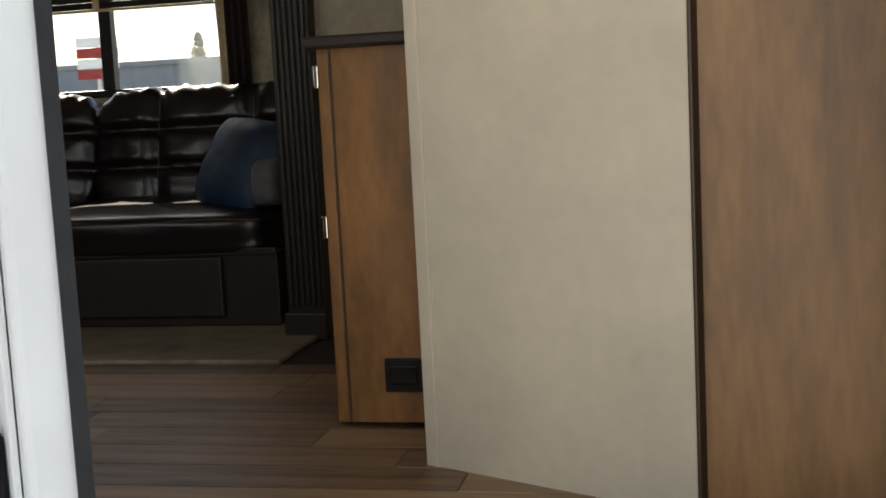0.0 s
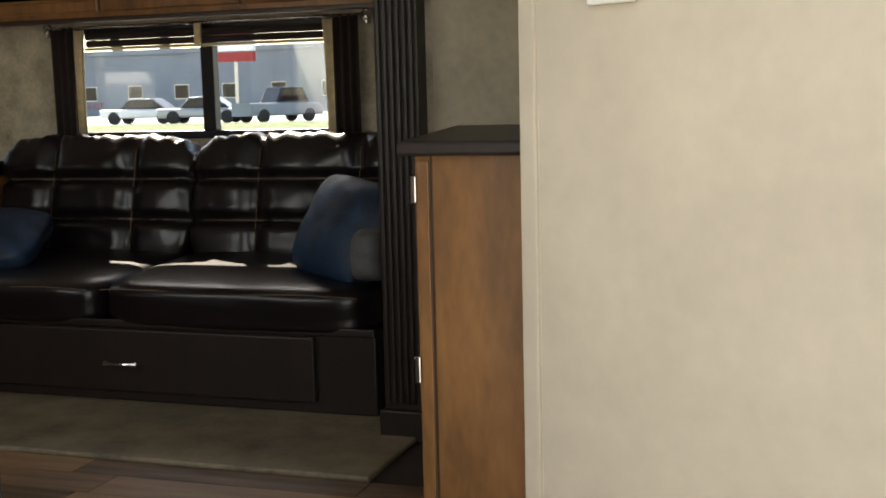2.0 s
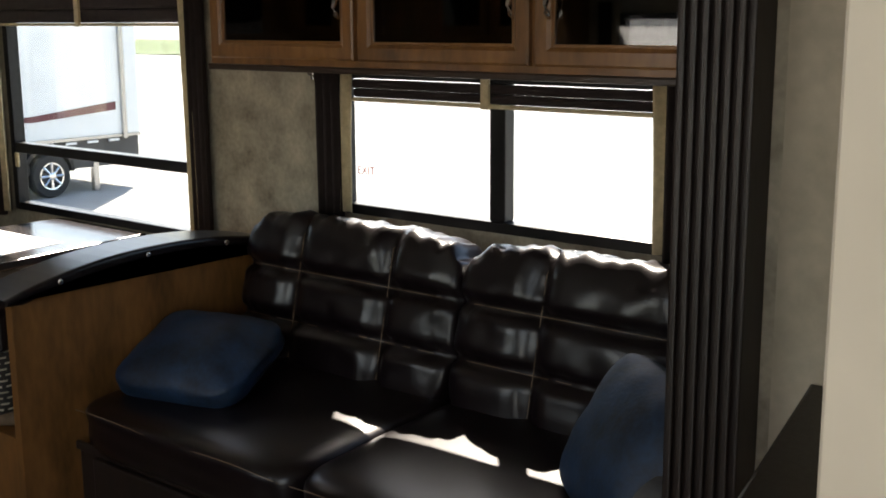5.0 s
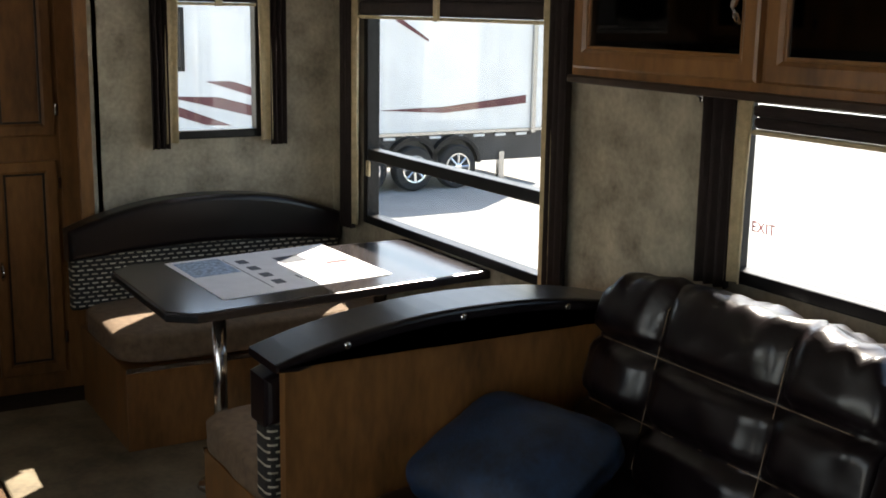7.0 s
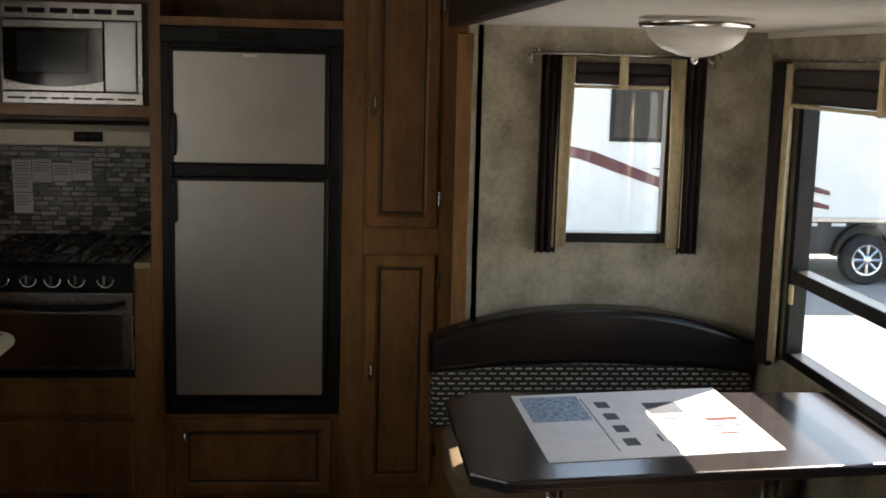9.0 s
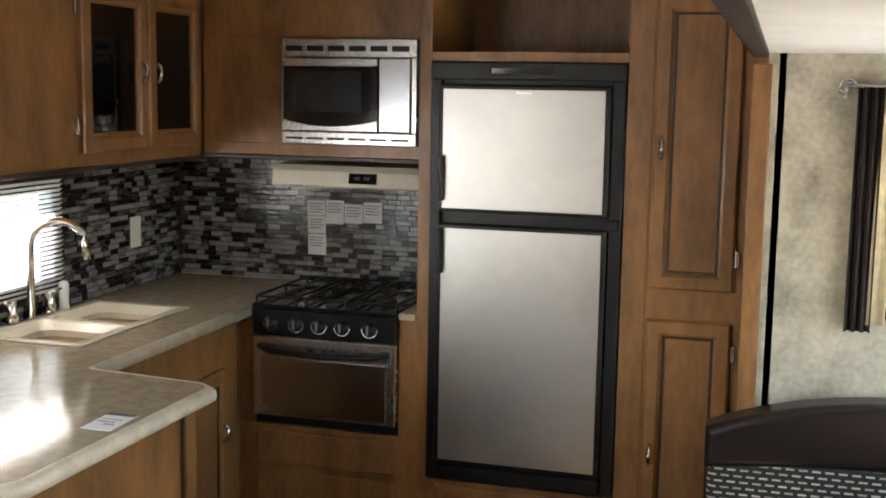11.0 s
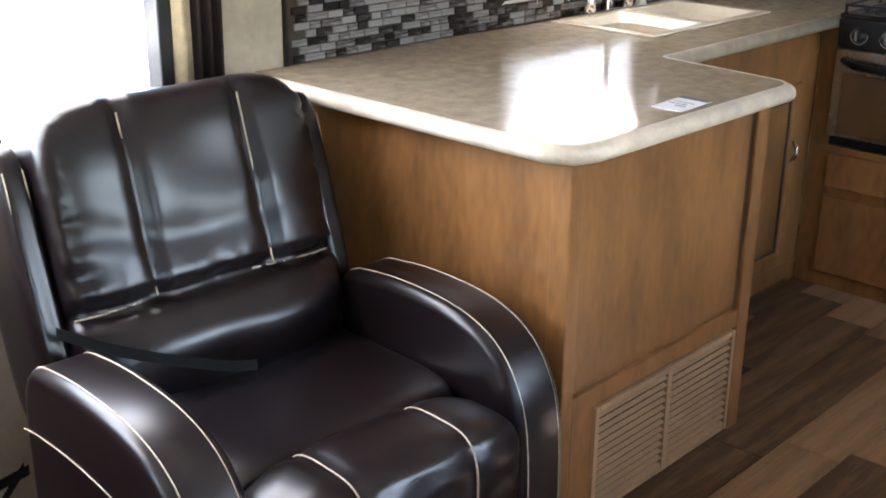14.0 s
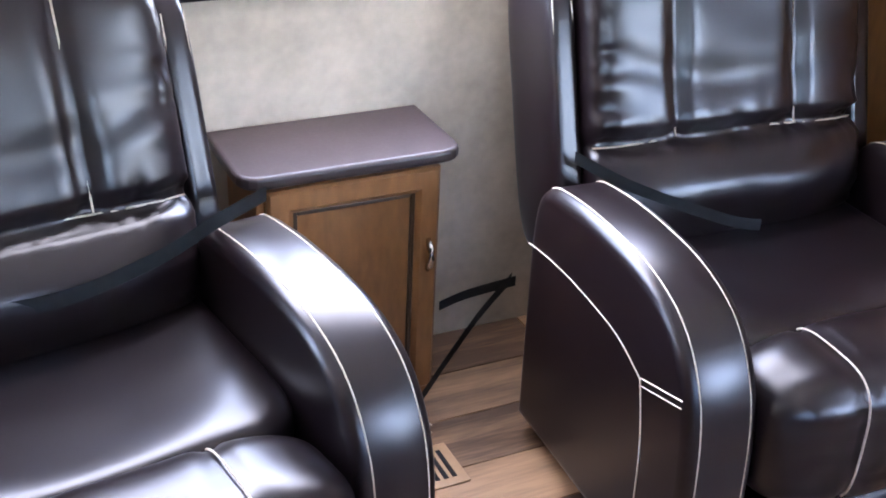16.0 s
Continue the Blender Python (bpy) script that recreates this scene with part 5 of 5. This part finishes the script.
part("trim_rail", B(TX - 0.02, TX + 0.02, 6.0, 11.28, 0.13, 0.18), STEEL, tr)
for k in range(12):
    y = 6.0 + k * 0.42
    part("clip", B(TX, TX + 0.03, y, y + 0.2, 0.07, 0.11), WHITE, tr)
for y in (7.75, 8.6, 9.4):
    wheel(tr, (TX + 0.05, y, ZG + 0.36), (1, 0, 0), 0.36, 0.22)
    part("fender", prism(bmesh.new(), [(y + 0.47 * math.cos(t), ZG + 0.4 + 0.47 * math.sin(t)) for t in [math.pi * k / 10 for k in range(11)]] + [(y + 0.41 * math.cos(t), ZG + 0.4 + 0.41 * math.sin(t)) for t in [math.pi * k / 10 for k in range(10, -1, -1)]], "x", TX - 0.05, TX + 0.1), BLACK, tr)
part("jack", B(TX - 0.1, TX, 10.3, 10.4, ZG, -0.2), STEEL, tr, "steel stabiliser jack")
part("awning_arm", B(TX + 0.0, TX + 0.06, 10.9, 10.98, 0.1, 2.7), STEEL, tr)
for pts in ([(1.3, 1.35), (3.6, 0.95), (5.2, 0.42), (5.6, 0.40), (3.8, 1.06), (1.3, 1.55)], [(4.6, 0.85), (6.2, 0.46), (7.2, 0.30), (7.2, 0.36), (5.4, 0.82)], [(8.0, 0.55), (9.2, 0.48), (10.8, 0.60), (10.8, 0.74), (9.2, 0.58)], [(5.2, 1.05), (6.6, 0.62), (7.2, 0.5), (7.2, 0.56), (5.6, 1.05)], [(8.3, 1.95), (8.9, 1.62), (8.9, 1.66), (8.4, 1.98)]):
    part("stripe", prism(bmesh.new(), pts, "x", TX + 0.003, TX + 0.012), MAROON, tr, "maroon swoosh stripe")
for k in range(7):
    part("lettering_bar", B(TX + 0.003, TX + 0.01, 9.35 + k * 0.16, 9.45 + k * 0.16, 2.12 - 0.02 * (k % 2), 2.3 + 0.05 * (k % 3 == 0)), GREYWALL, tr)
tw = part("window", B(TX + 0.001, TX + 0.03, 4.0, 4.9, 1.2, 2.1, bev=0.01), BLACK, tr)
part("pane", B(TX + 0.031, TX + 0.034, 4.06, 4.84, 1.26, 2.04), BLACKGLOSS, tw)


tr.location = trailer_shift @ tr.location


def warehouse(name, x0, x1, y0, y1, h, material, label, bays):
    b = thing(name, ((x0 + x1) / 2, (y0 + y1) / 2, ZG), label, "building")
    part("wall", B(x0, x1, y0, y1, ZG, h), material, b)
    part("roof", B(x0 - 0.4, x1 + 0.4, y0 - 0.4, y1 + 0.4, h, h + 0.5), material, b)
    for k in range(bays):
        x = x0 + (k + 0.5) * (x1 - x0) / bays
        w = part("window", B(x - 0.9, x + 0.9, y0 - 0.05, y0 - 0.002, 1.6, 3.2), STEEL, b)
        part("pane", B(x - 0.8, x + 0.8, y0 - 0.08, y0 - 0.051, 1.7, 3.1), BLACKGLOSS, w)
    return b


warehouse("warehouse", -90, -38, 110, 130, 6.5, GREYWALL, "long grey metal-clad warehouse", 9)
warehouse("warehouse", -36, 20, 104, 124, 7.5, WHITE, "white commercial building with grey base", 8)
sign = thing("road_sign", (-52, 100, ZG), "red and white pole sign", "sign")
part("pole", tube(bmesh.new(), [(-52, 100, ZG), (-52, 100, 8)], 0.2, 8), STEEL, sign)
for k, m in enumerate((REDM, WHITE, REDM, WHITE)):
    part("board", B(-54, -50, 99.7, 100.3, 5 + k, 5.9 + k), m, sign)


def car(at, yaw_deg, material, label, truck=False):
    c = thing("parked_car", at, label, "car", "parked cars")
    h = 1.05 if truck else 0.85
    roof = 1.85 if truck else 1.42
    cab = [(-0.6, h), (-0.2, roof), (1.2, roof), (1.6, h)] if truck else [(-1.2, h), (-0.6, roof), (0.8, roof), (1.6, h)]
    M = Matrix.Translation(at) @ pose(0, 0, 0, 0, 0, yaw_deg)
    def P(n, bm, m, l=""):
        bmesh.ops.transform(bm, matrix=M, verts=bm.verts[:])
        return part(n, bm, m, c, l)
    P("body", prism(bmesh.new(), [(-2.4, 0.35), (-2.4, h), (2.2, h - 0.05), (2.45, h - 0.3), (2.45, 0.35)], "y", -0.9, 0.9, bev=0.12, seg=3), material)
    P("cabin", prism(bmesh.new(), cab, "y", -0.78, 0.78, bev=0.08, seg=2), BLACKGLOSS, "dark windows")
    P("roof_panel", B(cab[1][0] + 0.05, cab[2][0] - 0.05, -0.74, 0.74, roof - 0.03, roof + 0.02, bev=0.02), material)
    for x in (-1.5, 1.5):
        for s in (-1, 1):
            P("wheel", disc_stack(bmesh.new(), (x, s * 0.8, 0.36), (0, s, 0), [(-0.1, 0.36), (0.1, 0.36), (0.11, 0.24), (0.1, 0.2), (0.12, 0.08)], 18), RUBBER)
    return c


car((-30.1, 55.2, 0.0), 12, SILVERPAINT, "silver sedan parked across the lot")
car((-34.6, 56.4, 0.0), 5, WHITE, "white sedan parked across the lot")
car((-26.0, 55.8, 0.0), 62, GREYWALL, "grey pickup truck parked across the lot", True)
car((-20.6, 56.4, 0.0), 170, REDM, "red sedan parked across the lot")
rng = random.Random(4)
for k in range(7):
    x, y = -105 + k * 11 + rng.uniform(-3, 3), 138 + rng.uniform(-3, 5)
    t = thing("tree", (x, y, ZG), "bare winter tree with dark evergreen crown behind the warehouse", "tree", "far trees")
    hh = rng.uniform(9, 13)
    bm = tube(bmesh.new(), [(x, y, ZG), (x + 0.2, y, hh * 0.5), (x, y, hh)], [0.35, 0.22, 0.05], 7)
    for q in range(8):
        a, z = rng.uniform(0, 6.28), rng.uniform(0.3, 0.8) * hh
        tube(bm, [(x, y, z), (x + 1.8 * math.cos(a), y + 1.8 * math.sin(a), z + 1.2)], [0.09, 0.03], 5)
    part("trunk", bm, BARK, t)
    bm = bmesh.new()
    for q in range(420):
        z = rng.uniform(0.25, 1.0)
        rr = (1.05 - z) * 3.4 * rng.uniform(0.3, 1.0)
        a = rng.uniform(0, 6.28)
        c0 = Vector((x + rr * math.cos(a), y + rr * math.sin(a), z * hh))
        d = Vector((rng.uniform(-1, 1), rng.uniform(-1, 1), rng.uniform(-0.5, 0.5))) * 0.5
        e2 = Vector((rng.uniform(-1, 1), rng.uniform(-1, 1), rng.uniform(-1, 1))) * 0.4
        bm.faces.new([bm.verts.new(c0 - d), bm.verts.new(c0 + e2), bm.verts.new(c0 + d), bm.verts.new(c0 - e2)])
    part("crown", bm, LEAF, t)

# safety lettering on the sofa window
cu = bpy.data.curves.new("exit_text", "FONT")
cu.body, cu.size, cu.extrude = "EXIT", 0.04, 0.0004
tmp = new("exit_tmp", cu)
dg = bpy.context.evaluated_depsgraph_get()
me = bpy.data.meshes.new_from_object(tmp.evaluated_get(dg))
bpy.data.objects.remove(tmp)
me.materials.clear()
me.materials.append(REDM)
ex = tagged(new("exit_sticker", me), "red EXIT lettering on the window glass", "sticker")
ex.matrix_world = Matrix.Translation((-0.80, YO + 0.028, 1.055)) @ pose(0, 0, 0, 90, 0, 0)

# ---- floor planks ----
floor = solid("floor", B(XF, XB, YC, YS + 0.1, -0.06, 0.0), GROUT, "wood-look vinyl plank floor in mixed browns", "floor")
plank_mesh = {}


def piece(name, mesh, parent, at):
    ob = new(name, mesh)
    ob.parent = parent
    ob.location = at
    return ob


def slab_mesh(name, lx, ly, lz, b, material):
    bm = bmesh.new()
    top = [bm.verts.new((s * (lx / 2 - b), t * (ly / 2 - b), lz)) for s, t in ((-1, -1), (1, -1), (1, 1), (-1, 1))]
    low_ = [bm.verts.new((s * lx / 2, t * ly / 2, 0)) for s, t in ((-1, -1), (1, -1), (1, 1), (-1, 1))]
    bm.faces.new(top)
    for k in range(4):
        bm.faces.new((low_[k], low_[(k + 1) % 4], top[(k + 1) % 4], top[k]))
    return mesh_of(name, bm, material)


rng = random.Random(7)
PW, row = 0.152, 0
y = YC
while y < 1.22:
    w = min(PW, 1.22 - y)
    x = XF - rng.uniform(0, 0.7)
    while x < XB:
        L = rng.choice((0.6, 0.9, 0.9, 1.2))
        x0, x1 = max(x, XF), min(x + L, XB)
        if x1 - x0 > 0.05:
            key = (round(x1 - x0, 2), round(w, 3))
            if key not in plank_mesh:
                plank_mesh[key] = slab_mesh("plank", x1 - x0 - 0.0015, w - 0.0015, 0.004, 0.0012, PLANK)
            piece("plank", plank_mesh[key], floor, ((x0 + x1) / 2, y + w / 2, 0.0004))
        x += L
    y += PW

# ---- mosaic backsplash ----
bm = bmesh.new()
box(bm, -4.078, WSK[0], YC + 0.001, YC + 0.005, CT + 0.001, 1.434)
box(bm, WSK[1], -1.745, YC + 0.001, YC + 0.005, CT + 0.001, 1.434)
box(bm, WSK[0], WSK[1], YC + 0.001, YC + 0.005, CT + 0.001, WSK[2])
box(bm, WSK[0], WSK[1], YC + 0.001, YC + 0.005, WSK[3], 1.434)
box(bm, XF + 0.001, XF + 0.005, YC + 0.005, 0.61, CT + 0.013, 1.445)
back = solid("backsplash", bm, GROUT, "grey and black glass mosaic backsplash", "backsplash")
solid("trim_backsplash", B(-1.745, -1.737, YC + 0.001, YC + 0.011, CT + 0.001, 1.434), BLACK, "black backsplash edge strip", "trim")
rng = random.Random(11)
tiles = {}
TH = 0.0178
count = 0
spots = []
r = 0
z = CT + 0.004
while z < 1.425:
    x = -4.07 + (r % 3) * 0.017
    while x < -1.76:
        L = rng.choice((0.034, 0.05, 0.05, 0.066))
        inside = x + L > WSK[0] - 0.0 and x < WSK[1] and z + TH > WSK[2] and z < WSK[3]
        if x + L < -1.75 and not inside:
            spots.append(("y", x, L, z))
        x += L + 0.002
    yv = YC + 0.012 + (r % 3) * 0.015
    while yv < 0.58:
        L = rng.choice((0.034, 0.05, 0.05, 0.066))
        if yv + L < 0.605:
            spots.append(("x", yv, L, z))
        yv += L + 0.002
    z += TH + 0.002
    r += 1


def tile_mesh(ax, L):
    key = (ax, L)
    if key not in tiles:
        me = slab_mesh("tile", L, TH, 0.004, 0.0012, TILE)
        R = pose(0, 0, 0, -90) if ax == "y" else pose(0, 0, 0, 90, 0, 90)
        me.transform(R)
        if ax == "y":
            me.transform(Matrix.Scale(-1, 4, (0, 0, 1)))
            me.flip_normals()
        tiles[key] = me
    return tiles[key]


TILE2 = TILE.copy()
TILE2.name = "mosaic_tile_joined"
nt = TILE2.node_tree
oi = [q for q in nt.nodes if q.type == "OBJECT_INFO"][0]
geo = nt.nodes.new("ShaderNodeNewGeometry")
for lk in list(oi.outputs["Random"].links):
    nt.links.new(geo.outputs["Random Per Island"], lk.to_socket)
near = sorted(spots, key=lambda q: (q[0] != "y", -q[1]))[:300]
near_set = set(near)
bm = bmesh.new()
for s in spots:
    ax, a, L, zz = s
    at = (a + L / 2, YC + 0.005, zz + TH / 2) if ax == "y" else (XF + 0.005, a + L / 2, zz + TH / 2)
    if s in near_set:
        piece("tile", tile_mesh(ax, L), back, at)
    else:
        k0 = len(bm.verts)
        bm.from_mesh(tile_mesh(ax, L))
        bm.verts.ensure_lookup_table()
        for v in bm.verts[k0:]:
            v.co += Vector(at)
rest = part("tile_field", bm, TILE2, back, "joined field of small mosaic tiles")
rest["kind"] = "stuff"
